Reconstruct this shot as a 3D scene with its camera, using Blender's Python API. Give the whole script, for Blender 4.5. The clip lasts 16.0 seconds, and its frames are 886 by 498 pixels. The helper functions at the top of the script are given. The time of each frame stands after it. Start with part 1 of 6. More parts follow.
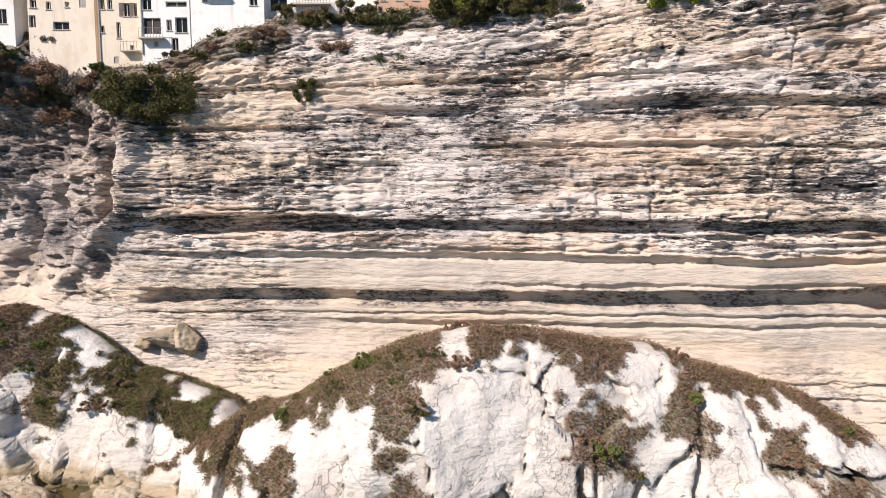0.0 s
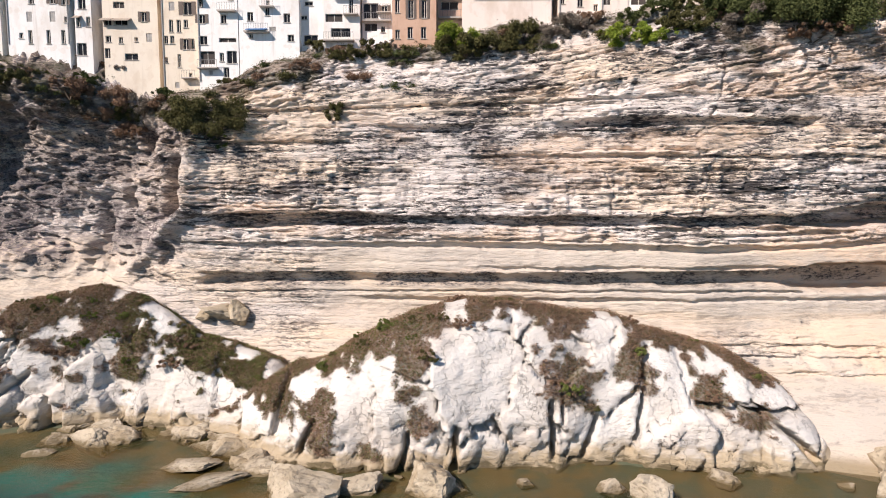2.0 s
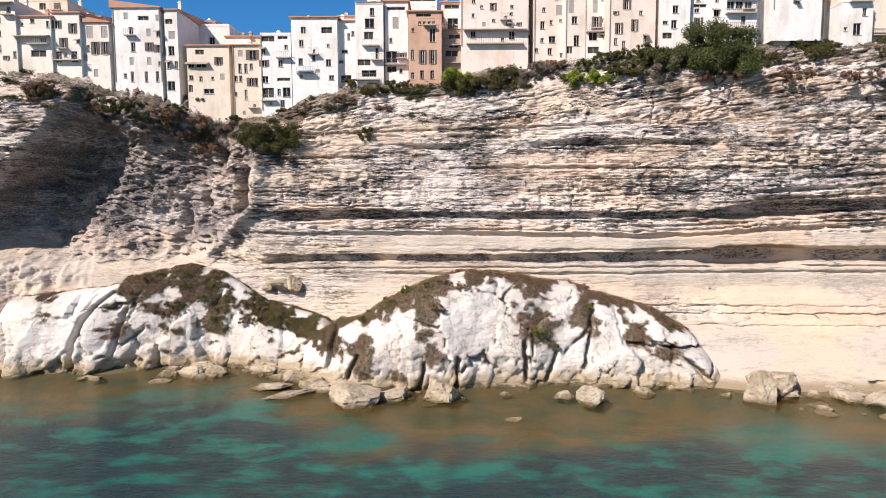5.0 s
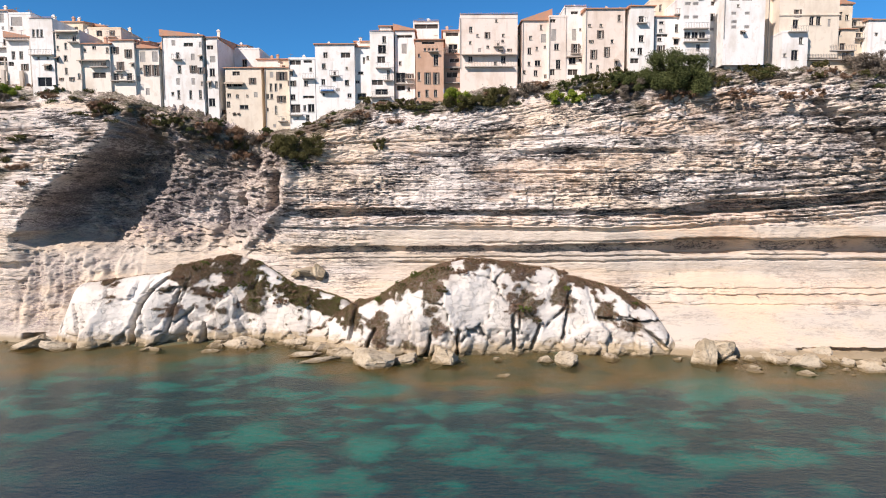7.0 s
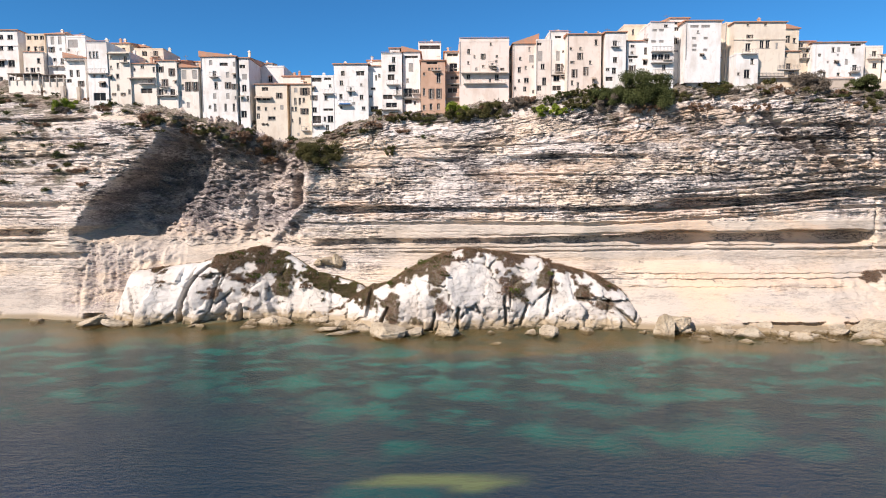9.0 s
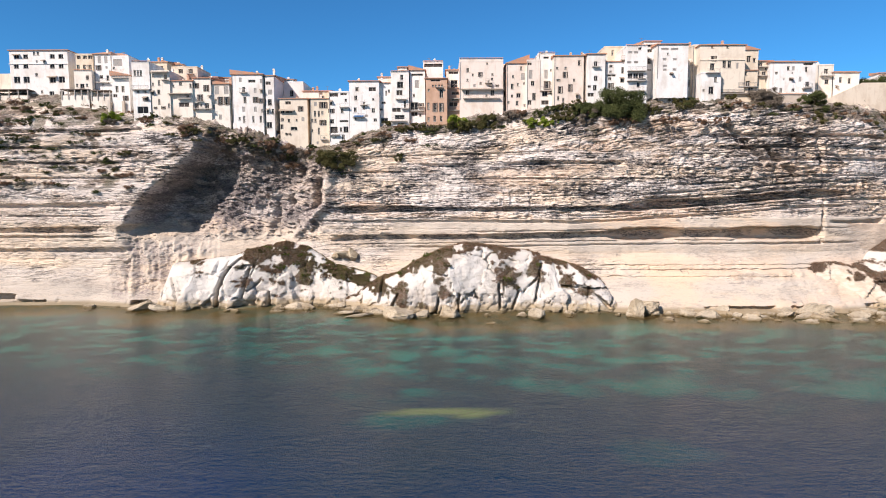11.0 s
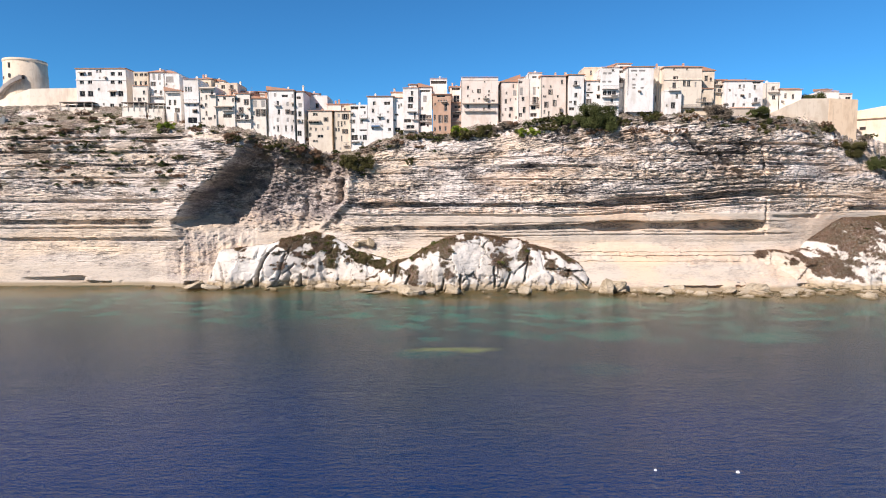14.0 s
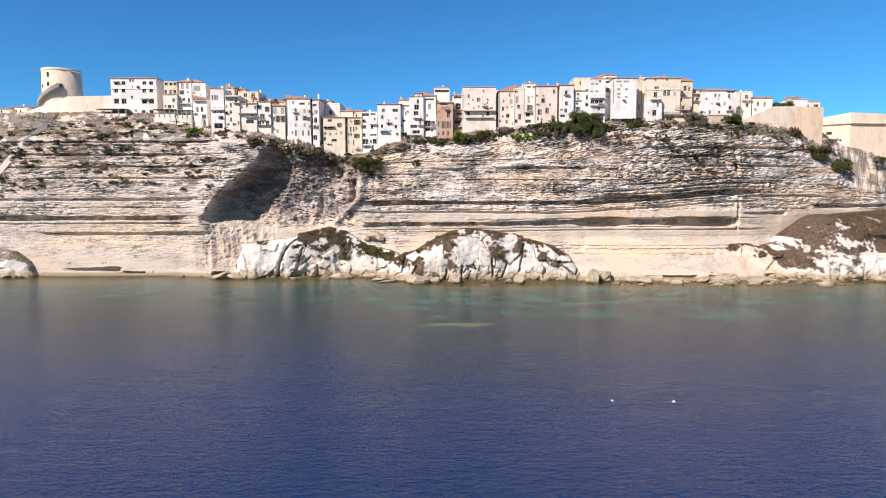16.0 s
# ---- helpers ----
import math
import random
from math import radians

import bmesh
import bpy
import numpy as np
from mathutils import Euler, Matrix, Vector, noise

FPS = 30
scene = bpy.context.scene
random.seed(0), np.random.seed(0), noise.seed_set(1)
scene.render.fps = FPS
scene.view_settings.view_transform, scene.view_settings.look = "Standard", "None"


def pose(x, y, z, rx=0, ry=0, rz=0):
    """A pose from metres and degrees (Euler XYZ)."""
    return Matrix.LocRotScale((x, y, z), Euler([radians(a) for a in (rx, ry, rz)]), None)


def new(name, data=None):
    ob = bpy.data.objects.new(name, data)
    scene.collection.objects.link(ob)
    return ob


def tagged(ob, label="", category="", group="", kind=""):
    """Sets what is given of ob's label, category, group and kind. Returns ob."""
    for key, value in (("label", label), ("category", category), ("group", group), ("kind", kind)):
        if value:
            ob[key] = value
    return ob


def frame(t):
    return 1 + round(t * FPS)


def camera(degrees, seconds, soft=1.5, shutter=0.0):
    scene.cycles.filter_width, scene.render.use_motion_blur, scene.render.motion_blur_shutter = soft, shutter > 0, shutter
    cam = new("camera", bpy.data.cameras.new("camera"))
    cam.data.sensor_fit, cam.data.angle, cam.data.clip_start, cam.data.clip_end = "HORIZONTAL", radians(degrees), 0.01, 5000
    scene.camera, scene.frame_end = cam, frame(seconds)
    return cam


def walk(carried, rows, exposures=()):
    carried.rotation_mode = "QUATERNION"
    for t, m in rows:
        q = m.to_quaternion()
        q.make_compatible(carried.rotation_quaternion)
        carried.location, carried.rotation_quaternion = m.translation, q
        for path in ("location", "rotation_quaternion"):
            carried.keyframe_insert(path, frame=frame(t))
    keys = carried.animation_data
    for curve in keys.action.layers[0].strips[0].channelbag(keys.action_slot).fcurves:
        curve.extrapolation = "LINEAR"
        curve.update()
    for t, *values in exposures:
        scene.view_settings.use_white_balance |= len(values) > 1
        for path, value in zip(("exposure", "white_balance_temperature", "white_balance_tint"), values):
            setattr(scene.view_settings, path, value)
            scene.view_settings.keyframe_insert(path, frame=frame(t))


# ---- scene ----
cam = camera(74.0, 16.0, 1.0)
# seconds, eye x y z (sea level is z = 0), yaw, pitch, roll
ROWS = [
    (0, 0.00, 15.47, 28.28, 0.64, -4.99, 0.01),
    (0.5, -0.11, 11.82, 28.30, 0.59, -4.98, 0.01),
    (1, -0.22, 8.11, 28.31, 0.54, -4.98, 0.02),
    (1.5, -0.34, 4.29, 28.31, 0.50, -4.98, 0.03),
    (2, -0.48, 0.31, 28.31, 0.45, -4.98, 0.05),
    (3, -0.81, -8.22, 28.26, 0.35, -4.96, 0.09),
    (4, -1.16, -17.18, 28.25, 0.26, -4.95, 0.14),
    (5, -1.50, -26.22, 28.35, 0.18, -4.95, 0.18),
    (6.5, -2.01, -40.07, 28.43, 0.07, -4.95, 0.25),
    (8, -2.59, -54.58, 28.22, -0.05, -4.96, 0.30),
    (9, -3.02, -64.48, 28.16, -0.12, -4.96, 0.33),
    (10, -3.49, -74.42, 28.34, -0.19, -4.98, 0.35),
    (11.5, -4.33, -89.38, 28.60, -0.27, -5.01, 0.34),
    (13, -5.37, -104.38, 28.33, -0.37, -5.05, 0.27),
    (14.5, -6.52, -119.30, 28.02, -0.46, -5.11, 0.21),
    (15.3, -7.14, -127.21, 27.95, -0.50, -5.14, 0.19),
    (16, -7.69, -134.13, 27.93, -0.53, -5.17, 0.18),
]
walk(cam, [(t, pose(x, y, z, 90 + pitch, roll, yaw)) for t, x, y, z, yaw, pitch, roll in ROWS])

# ---- daylight: a high sun behind the camera's left shoulder ----
SUN_ELEVATION, SUN_SIDE = radians(39), radians(43)   # height; swing to the left of the way towards the cliff
to_sun = Vector((-math.sin(SUN_SIDE) * math.cos(SUN_ELEVATION), -math.cos(SUN_SIDE) * math.cos(SUN_ELEVATION), math.sin(SUN_ELEVATION)))
world = bpy.data.worlds.new("sky")
scene.world = world
world.use_nodes = True
wn = world.node_tree.nodes
sky = wn.new("ShaderNodeTexSky")
sky.sky_type = "NISHITA"
sky.sun_disc = False
sky.sun_elevation = SUN_ELEVATION
sky.sun_rotation = math.atan2(to_sun.x, to_sun.y)
sky.altitude, sky.air_density, sky.dust_density, sky.ozone_density = 1500, 1.0, 0.0, 6.0
grade = wn.new("ShaderNodeMix")     # deep blue away from the sun, paler and warmer round it
grade.data_type, grade.blend_type = "RGBA", "MULTIPLY"
grade.inputs[0].default_value = 1.0
where = wn.new("ShaderNodeTexCoord")
toward = wn.new("ShaderNodeVectorMath")
toward.operation = "DOT_PRODUCT"
toward.inputs[1].default_value = to_sun
glow = wn.new("ShaderNodeMapRange")
glow.interpolation_type = "SMOOTHSTEP"
glow.inputs["From Min"].default_value, glow.inputs["From Max"].default_value = 0.08, 0.75
tint = wn.new("ShaderNodeMix")
tint.data_type = "RGBA"
tint.inputs[6].default_value, tint.inputs[7].default_value = (0.46, 1.08, 1.34, 1), (1.22, 1.0, 0.84, 1)
link = world.node_tree.links.new
link(where.outputs["Generated"], toward.inputs[0])
link(toward.outputs["Value"], glow.inputs["Value"])
link(glow.outputs["Result"], tint.inputs[0])
link(tint.outputs[2], grade.inputs[7])
link(sky.outputs["Color"], grade.inputs[6])
link(grade.outputs[2], wn["Background"].inputs["Color"])
wn["Background"].inputs["Strength"].default_value = 0.105
sun_data = bpy.data.lights.new("sun", "SUN")
sun_data.energy, sun_data.angle, sun_data.color = 6.05, radians(0.53), (1.0, 0.885, 0.815)
sun = new("sun", sun_data)
sun.matrix_world = Matrix.Translation((-60, -60, 120)) @ to_sun.to_track_quat("Z", "Y").to_matrix().to_4x4()
scene.view_settings.exposure = 0.0

# ---- materials ----


class Nodes:
    """Short hand for building a node material."""

    def __init__(self, name, roughness=0.9):
        self.mat = bpy.data.materials.new(name)
        self.mat.use_nodes = True
        self.tree = self.mat.node_tree
        self.bsdf = self.tree.nodes["Principled BSDF"]
        self.bsdf.inputs["Roughness"].default_value = roughness
        self.geo = self.tree.nodes.new("ShaderNodeNewGeometry")
        self.pos = self.geo.outputs["Position"]

    def put(self, socket, value):
        if hasattr(value, "is_output"):
            self.tree.links.new(value, socket)
        elif isinstance(value, tuple) and len(value) == 3 and socket.type == "RGBA":
            socket.default_value = (*value, 1)
        else:
            socket.default_value = value

    def scaled(self, scale, shift=(0, 0, 0)):
        n = self.tree.nodes.new("ShaderNodeMapping")
        self.put(n.inputs["Vector"], self.pos)
        n.inputs["Scale"].default_value = scale
        n.inputs["Location"].default_value = shift
        return n.outputs["Vector"]

    def noise(self, scale, detail=4, rough=0.55, size=1.0, shift=(0, 0, 0), distort=0.0):
        n = self.tree.nodes.new("ShaderNodeTexNoise")
        self.put(n.inputs["Vector"], self.scaled(scale, shift))
        n.inputs["Scale"].default_value, n.inputs["Detail"].default_value = size, detail
        n.inputs["Roughness"].default_value, n.inputs["Distortion"].default_value = rough, distort
        return n.outputs["Fac"]

    def ramp(self, fac, lo, hi, a=0.0, b=1.0):
        n = self.tree.nodes.new("ShaderNodeMapRange")
        n.interpolation_type = "SMOOTHSTEP"
        self.put(n.inputs["Value"], fac)
        for key, v in zip(("From Min", "From Max", "To Min", "To Max"), (lo, hi, a, b)):
            n.inputs[key].default_value = v
        return n.outputs["Result"]

    def mix(self, fac, a, b):
        n = self.tree.nodes.new("ShaderNodeMix")
        n.data_type = "RGBA"
        self.put(n.inputs[0], fac)
        self.put(n.inputs[6], a)
        self.put(n.inputs[7], b)
        return n.outputs[2]

    def math(self, op, a, b=0.0):
        n = self.tree.nodes.new("ShaderNodeMath")
        n.operation = op
        self.put(n.inputs[0], a)
        self.put(n.inputs[1], b)
        return n.outputs[0]

    def attr(self, name):
        n = self.tree.nodes.new("ShaderNodeAttribute")
        n.attribute_name = name
        return n.outputs["Fac"]

    def axis(self, which):
        n = self.tree.nodes.new("ShaderNodeSeparateXYZ")
        self.put(n.inputs[0], self.pos)
        return n.outputs[which]

    def random(self):
        return self.tree.nodes.new("ShaderNodeObjectInfo").outputs["Random"]

    def island(self):
        return self.geo.outputs["Random Per Island"]

    def bump(self, height, strength, distance):
        n = self.tree.nodes.new("ShaderNodeBump")
        n.inputs["Strength"].default_value, n.inputs["Distance"].default_value = strength, distance
        self.put(n.inputs["Height"], height)
        self.tree.links.new(n.outputs["Normal"], self.bsdf.inputs["Normal"])

    def done(self, colour):
        self.put(self.bsdf.inputs["Base Color"], colour)
        return self.mat


def limestone_cliff():
    n = Nodes("layered_limestone", 0.92)
    broad = n.noise((0.05, 0.05, 0.12), 5)
    warm = n.noise((0.03, 0.03, 0.2), 4, shift=(40, 0, 7))
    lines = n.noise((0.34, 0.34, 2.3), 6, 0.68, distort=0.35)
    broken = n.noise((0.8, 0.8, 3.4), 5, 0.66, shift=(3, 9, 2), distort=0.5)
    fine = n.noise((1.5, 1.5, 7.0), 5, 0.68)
    grain = n.noise((2.2, 2.2, 4.5), 5, 0.68)
    where = n.noise((0.075, 0.075, 0.3), 5, 0.62, shift=(11, 5, 3))
    colour = n.mix(n.ramp(broad, 0.35, 0.62), (0.53, 0.45, 0.36), (0.51, 0.44, 0.365))
    colour = n.mix(n.ramp(warm, 0.5, 0.72), colour, (0.7, 0.55, 0.4))
    rugged = n.attr("rugged")
    cream = n.mix(n.ramp(warm, 0.42, 0.62), (0.92, 0.82, 0.76), (0.92, 0.755, 0.61))
    colour = n.mix(n.math("MULTIPLY", rugged, 0.9), colour, cream)
    zone = n.math("MULTIPLY", n.math("SUBTRACT", where, 0.5), 0.55)     # some stretches carry far more dark lines than others
    # bed shadows put into the colour as near-black lines, over the bump's dips
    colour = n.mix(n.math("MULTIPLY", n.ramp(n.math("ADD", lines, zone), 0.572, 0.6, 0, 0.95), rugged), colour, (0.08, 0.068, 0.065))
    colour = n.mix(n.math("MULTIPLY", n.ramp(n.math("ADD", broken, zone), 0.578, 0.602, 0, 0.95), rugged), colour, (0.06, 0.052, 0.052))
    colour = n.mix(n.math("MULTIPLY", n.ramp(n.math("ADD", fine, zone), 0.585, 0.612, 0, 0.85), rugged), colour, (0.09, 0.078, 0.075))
    colour = n.mix(n.ramp(n.noise((0.14, 0.14, 1.1), 6, 0.65, shift=(2, 2, 8), distort=0.4), 0.53, 0.68, 0, 0.22), colour, (0.55, 0.42, 0.3))
    colour = n.mix(n.ramp(grain, 0.57, 0.72, 0, 0.25), colour, (0.36, 0.3, 0.25))
    ochre = n.math("MULTIPLY", n.attr("ochre"), n.ramp(fine, 0.38, 0.6, 0.9, 0.4))
    colour = n.mix(ochre, colour, (0.76, 0.54, 0.37))
    stain_and_shade = n.math("MULTIPLY", n.attr("stain_and_shade"), n.math("MULTIPLY", n.ramp(grain, 0.38, 0.6, 1.2, 0.4), n.ramp(broken, 0.43, 0.53, 0.3, 1.0)))
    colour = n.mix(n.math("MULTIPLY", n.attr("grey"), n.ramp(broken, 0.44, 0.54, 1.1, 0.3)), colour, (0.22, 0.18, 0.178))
    colour = n.mix(stain_and_shade, colour, (0.06, 0.055, 0.06))
    tide = n.ramp(n.axis(2), 0.5, 1.6, 0.75, 0)
    colour = n.mix(tide, colour, (0.24, 0.18, 0.09))
    veg = n.math("MULTIPLY", n.attr("veg"), n.ramp(grain, 0.3, 0.55, 1.2, 0.6))
    plants = n.mix(n.ramp(n.noise((0.3, 0.3, 0.3), 4), 0.42, 0.6), (0.15, 0.105, 0.072), (0.085, 0.08, 0.04))
    colour = n.mix(veg, colour, plants)
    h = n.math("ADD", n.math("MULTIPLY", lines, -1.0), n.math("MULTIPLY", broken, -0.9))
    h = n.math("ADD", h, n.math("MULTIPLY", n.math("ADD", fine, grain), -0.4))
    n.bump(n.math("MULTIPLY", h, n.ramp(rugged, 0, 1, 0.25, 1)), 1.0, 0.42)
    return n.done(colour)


def white_rock():
    n = Nodes("white_weathered_limestone", 0.9)
    broad = n.noise((0.12, 0.12, 0.12), 5)
    grain = n.noise((1.6, 1.6, 1.6), 6, 0.68)
    pits = n.noise((0.5, 0.5, 1.3), 5, 0.6)
    colour = n.mix(n.ramp(broad, 0.4, 0.65), (0.72, 0.675, 0.625), (0.63, 0.565, 0.5))
    colour = n.mix(n.ramp(pits, 0.58, 0.74, 0, 0.4), colour, (0.38, 0.35, 0.33))
    colour = n.mix(n.ramp(grain, 0.6, 0.76, 0, 0.35), colour, (0.33, 0.3, 0.28))
    seam = n.noise((0.22, 0.22, 0.16), 6, 0.6, shift=(5, 1, 8))
    seam = n.ramp(n.math("ABSOLUTE", n.math("SUBTRACT", seam, 0.5)), 0.002, 0.009, 0.3, 0)
    seam = n.math("MULTIPLY", seam, n.ramp(broad, 0.42, 0.52))
    colour = n.mix(seam, colour, (0.16, 0.14, 0.12))
    colour = n.mix(n.attr("cream"), colour, n.mix(n.ramp(pits, 0.4, 0.6), (0.66, 0.56, 0.46), (0.58, 0.47, 0.36)))
    colour = n.mix(n.attr("crack"), colour, (0.13, 0.115, 0.1))
    tide = n.math("ADD", n.axis(2), n.ramp(pits, 0.3, 0.7, -0.6, 0.6))
    colour = n.mix(n.ramp(tide, 1.0, 3.2, 0.85, 0), colour, (0.42, 0.32, 0.19))
    colour = n.mix(n.ramp(tide, 0.1, 0.8, 0.85, 0), colour, (0.11, 0.085, 0.04))
    veg = n.math("MULTIPLY", n.attr("veg"), n.ramp(grain, 0.3, 0.6, 1.2, 0.7))
    plants = n.mix(n.ramp(n.noise((0.25, 0.25, 0.25), 4), 0.42, 0.6), (0.2, 0.125, 0.085), (0.12, 0.098, 0.05))
    colour = n.mix(veg, colour, plants)
    n.bump(n.math("ADD", n.math("SUBTRACT", pits, seam), n.math("MULTIPLY", grain, 0.6)), 0.9, 0.35)
    return n.done(colour)


def boulder_rock():
    n = Nodes("shore_boulder_rock", 0.85)
    grain = n.noise((1.8, 1.8, 2.6), 6, 0.66)
    broad = n.noise((0.35, 0.35, 0.35), 3)
    colour = n.mix(n.ramp(broad, 0.4, 0.62), (0.52, 0.43, 0.31), (0.36, 0.28, 0.18))
    colour = n.mix(n.math("MULTIPLY", n.random(), 0.5), colour, (0.5, 0.44, 0.35))
    colour = n.mix(n.ramp(grain, 0.5, 0.7, 0, 0.7), colour, (0.16, 0.13, 0.1))
    wet = n.math("ADD", n.axis(2), n.ramp(grain, 0.3, 0.7, -0.25, 0.25))
    colour = n.mix(n.ramp(wet, 0.1, 0.7, 0.85, 0), colour, (0.13, 0.09, 0.035))
    n.bump(grain, 0.9, 0.25)
    return n.done(colour)


def sea_water():
    n = Nodes("sea_water", 0.12)
    off = n.attr("offshore")   # metres from the foot of the rocks
    patch = n.noise((0.045, 0.06, 0.05), 4, 0.55)
    small = n.noise((0.13, 0.2, 0.16), 5, 0.62, shift=(7, 3, 0))
    reach = n.math("ADD", off, n.math("MULTIPLY", n.math("SUBTRACT", patch, 0.5), 40.0))
    bright = n.mix(n.ramp(small, 0.46, 0.63), (0.006, 0.034, 0.041), (0.007, 0.14, 0.11))
    shoal = n.mix(n.ramp(small, 0.42, 0.62), (0.135, 0.085, 0.024), (0.06, 0.066, 0.022))
    colour = n.mix(n.ramp(reach, 10, 24), shoal, bright)
    colour = n.mix(n.ramp(reach, 32, 70), colour, (0.007, 0.03, 0.05))
    seen = n.math("MULTIPLY", n.attr("clear"), n.ramp(small, 0.3, 0.6, 0.45, 1.0))
    colour = n.mix(n.math("MULTIPLY", seen, n.ramp(off, 40, 85, 0.85, 0.22)), colour, (0.007, 0.14, 0.112))
    colour = n.mix(n.ramp(reach, 62, 130), colour, (0.001, 0.026, 0.108))
    colour = n.mix(n.attr("shallow"), colour, (0.13, 0.165, 0.075))
    n.put(n.bsdf.inputs["Alpha"], n.ramp(off, 0, 16, 0.4, 1.0))
    n.bsdf.inputs["IOR"].default_value = 1.4
    ripples = n.noise((0.7, 1.8, 0.5), 5, 0.66)
    swell = n.noise((0.06, 0.14, 0.1), 3, 0.5)
    chop = n.noise((1.7, 3.6, 1.0), 3, 0.6, shift=(4, 8, 0))
    waves = n.noise((0.22, 0.55, 0.3), 4, 0.6, shift=(1, 2, 0), distort=0.3)
    h = n.math("ADD", n.math("ADD", ripples, n.math("MULTIPLY", chop, 0.35)), n.math("ADD", n.math("MULTIPLY", swell, 1.2), n.math("MULTIPLY", waves, 0.75)))
    n.bump(n.math("MULTIPLY", h, n.ramp(off, 4, 60, 0.4, 1.0)), 0.7, 0.38)      # calmer close to the shore
    return n.done(colour)


def seabed_ground():
    n = Nodes("seabed_rock_and_sand", 0.95)
    m = n.noise((0.25, 0.3, 0.25), 5, 0.6)
    colour = n.mix(n.ramp(m, 0.42, 0.58), (0.16, 0.12, 0.05), (0.09, 0.1, 0.06))
    return n.done(colour)


def plaster(name, rgb):
    n = Nodes(name, 0.9)
    broad = n.noise((0.3, 0.3, 0.16), 5, 0.6)
    streak = n.noise((1.3, 1.3, 0.12), 4, 0.6)
    grain = n.noise((2.2, 2.2, 2.2), 5, 0.65)
    patchy = n.noise((0.7, 0.7, 0.7), 3, 0.5, shift=(9, 4, 2))
    dirty = tuple(c * f for c, f in zip(rgb, (0.74, 0.68, 0.62)))
    colour = n.mix(n.ramp(broad, 0.45, 0.7, 0, 0.7), rgb, dirty)
    colour = n.mix(n.ramp(streak, 0.55, 0.75, 0, 0.42), colour, tuple(c * f for c, f in zip(rgb, (0.55, 0.49, 0.43))))
    colour = n.mix(n.ramp(patchy, 0.6, 0.64, 0, 0.35), colour, tuple(c * f for c, f in zip(rgb, (0.8, 0.72, 0.64))))
    colour = n.mix(n.ramp(grain, 0.56, 0.72, 0, 0.35), colour, dirty)
    each = n.random()
    colour = n.mix(n.ramp(each, 0.0, 0.5, 0.16, 0), colour, tuple(c * f for c, f in zip(rgb, (0.86, 0.76, 0.66))))
    colour = n.mix(n.ramp(each, 0.5, 1.0, 0, 0.22), colour, (0.84, 0.8, 0.76))
    n.bump(grain, 0.5, 0.06)
    return n.done(colour)


def plain(name, rgb, roughness=0.7, vary=0.5, metal=0.0):
    n = Nodes(name, roughness)
    m = n.noise((1.7, 1.7, 1.7), 4, 0.6)
    n.bsdf.inputs["Metallic"].default_value = metal
    return n.done(n.mix(n.ramp(m, 0.35, 0.7, 0, vary), rgb, tuple(c * 0.6 for c in rgb)))


def leaf(name, a, b):
    n = Nodes(name, 0.8)
    n.bsdf.inputs["Specular IOR Level"].default_value = 0.2
    return n.done(n.mix(n.math("MULTIPLY", n.math("ADD", n.island(), n.ramp(n.noise((0.35, 0.35, 0.35), 4), 0.35, 0.65)), 0.5), a, b))


def tiles(name):
    n = Nodes(name, 0.85)
    m = n.noise((0.8, 0.8, 0.8), 4)
    return n.done(n.mix(n.ramp(m, 0.35, 0.68), (0.56, 0.27, 0.16), (0.42, 0.27, 0.2)))


CLIFF, ROCK, BOULDER = limestone_cliff(), white_rock(), boulder_rock()
WATER, SEABED = sea_water(), seabed_ground()
WALLS = {
    "white": plaster("white_plaster", (0.85, 0.825, 0.795)),
    "cream": plaster("cream_plaster", (0.85, 0.785, 0.695)),
    "beige": plaster("beige_plaster", (0.77, 0.65, 0.5)),
    "yellow": plaster("pale_yellow_plaster", (0.75, 0.64, 0.5)),
    "pink": plaster("pale_pink_plaster", (0.85, 0.745, 0.67)),
    "pinkgrey": plaster("grey_pink_plaster", (0.77, 0.675, 0.6)),
    "pinkbeige": plaster("pink_beige_plaster", (0.82, 0.69, 0.59)),
    "ochre": plaster("ochre_brown_plaster", (0.6, 0.39, 0.28)),
    "ochrebrown": plaster("dull_ochre_plaster", (0.5, 0.33, 0.24)),
    "tan": plaster("tan_plaster", (0.8, 0.685, 0.54)),
    "grey": plaster("grey_plaster", (0.35, 0.32, 0.3)),
    "stone": plaster("bare_rubble_plaster", (0.58, 0.5, 0.42)),
}
TILE = tiles("clay_roof_tiles")
GLASS = Nodes("dark_window_glass", 0.12).done((0.018, 0.017, 0.018))
GLASS.node_tree.nodes["Principled BSDF"].inputs["Specular IOR Level"].default_value = 0.25
FRAME = plain("painted_window_frame", (0.62, 0.58, 0.52))
SHUTTER = plain("faded_brown_shutter", (0.19, 0.15, 0.125), 0.75)
PALE_SHUTTER = plain("faded_grey_shutter", (0.46, 0.43, 0.4), 0.75)
# near-black colour that stands for the shade inside openings
SHADE = plain("opening_shade_colour", (0.06, 0.05, 0.045), 0.9)
RAIL = plain("painted_iron_railing", (0.2, 0.19, 0.19), 0.5)
CONCRETE = plain("weathered_concrete", (0.5, 0.45, 0.4), 0.9)
CANVAS = plain("beige_awning_canvas", (0.36, 0.3, 0.24), 0.85)
BLUE = plain("blue_awning_canvas", (0.06, 0.17, 0.38), 0.85)
PIPE = plain("zinc_downpipe", (0.3, 0.29, 0.28), 0.5)
BUOY = plain("white_buoy_plastic", (0.85, 0.84, 0.82), 0.4, 0.15)
BARK = plain("rough_bark", (0.13, 0.09, 0.06), 0.9)
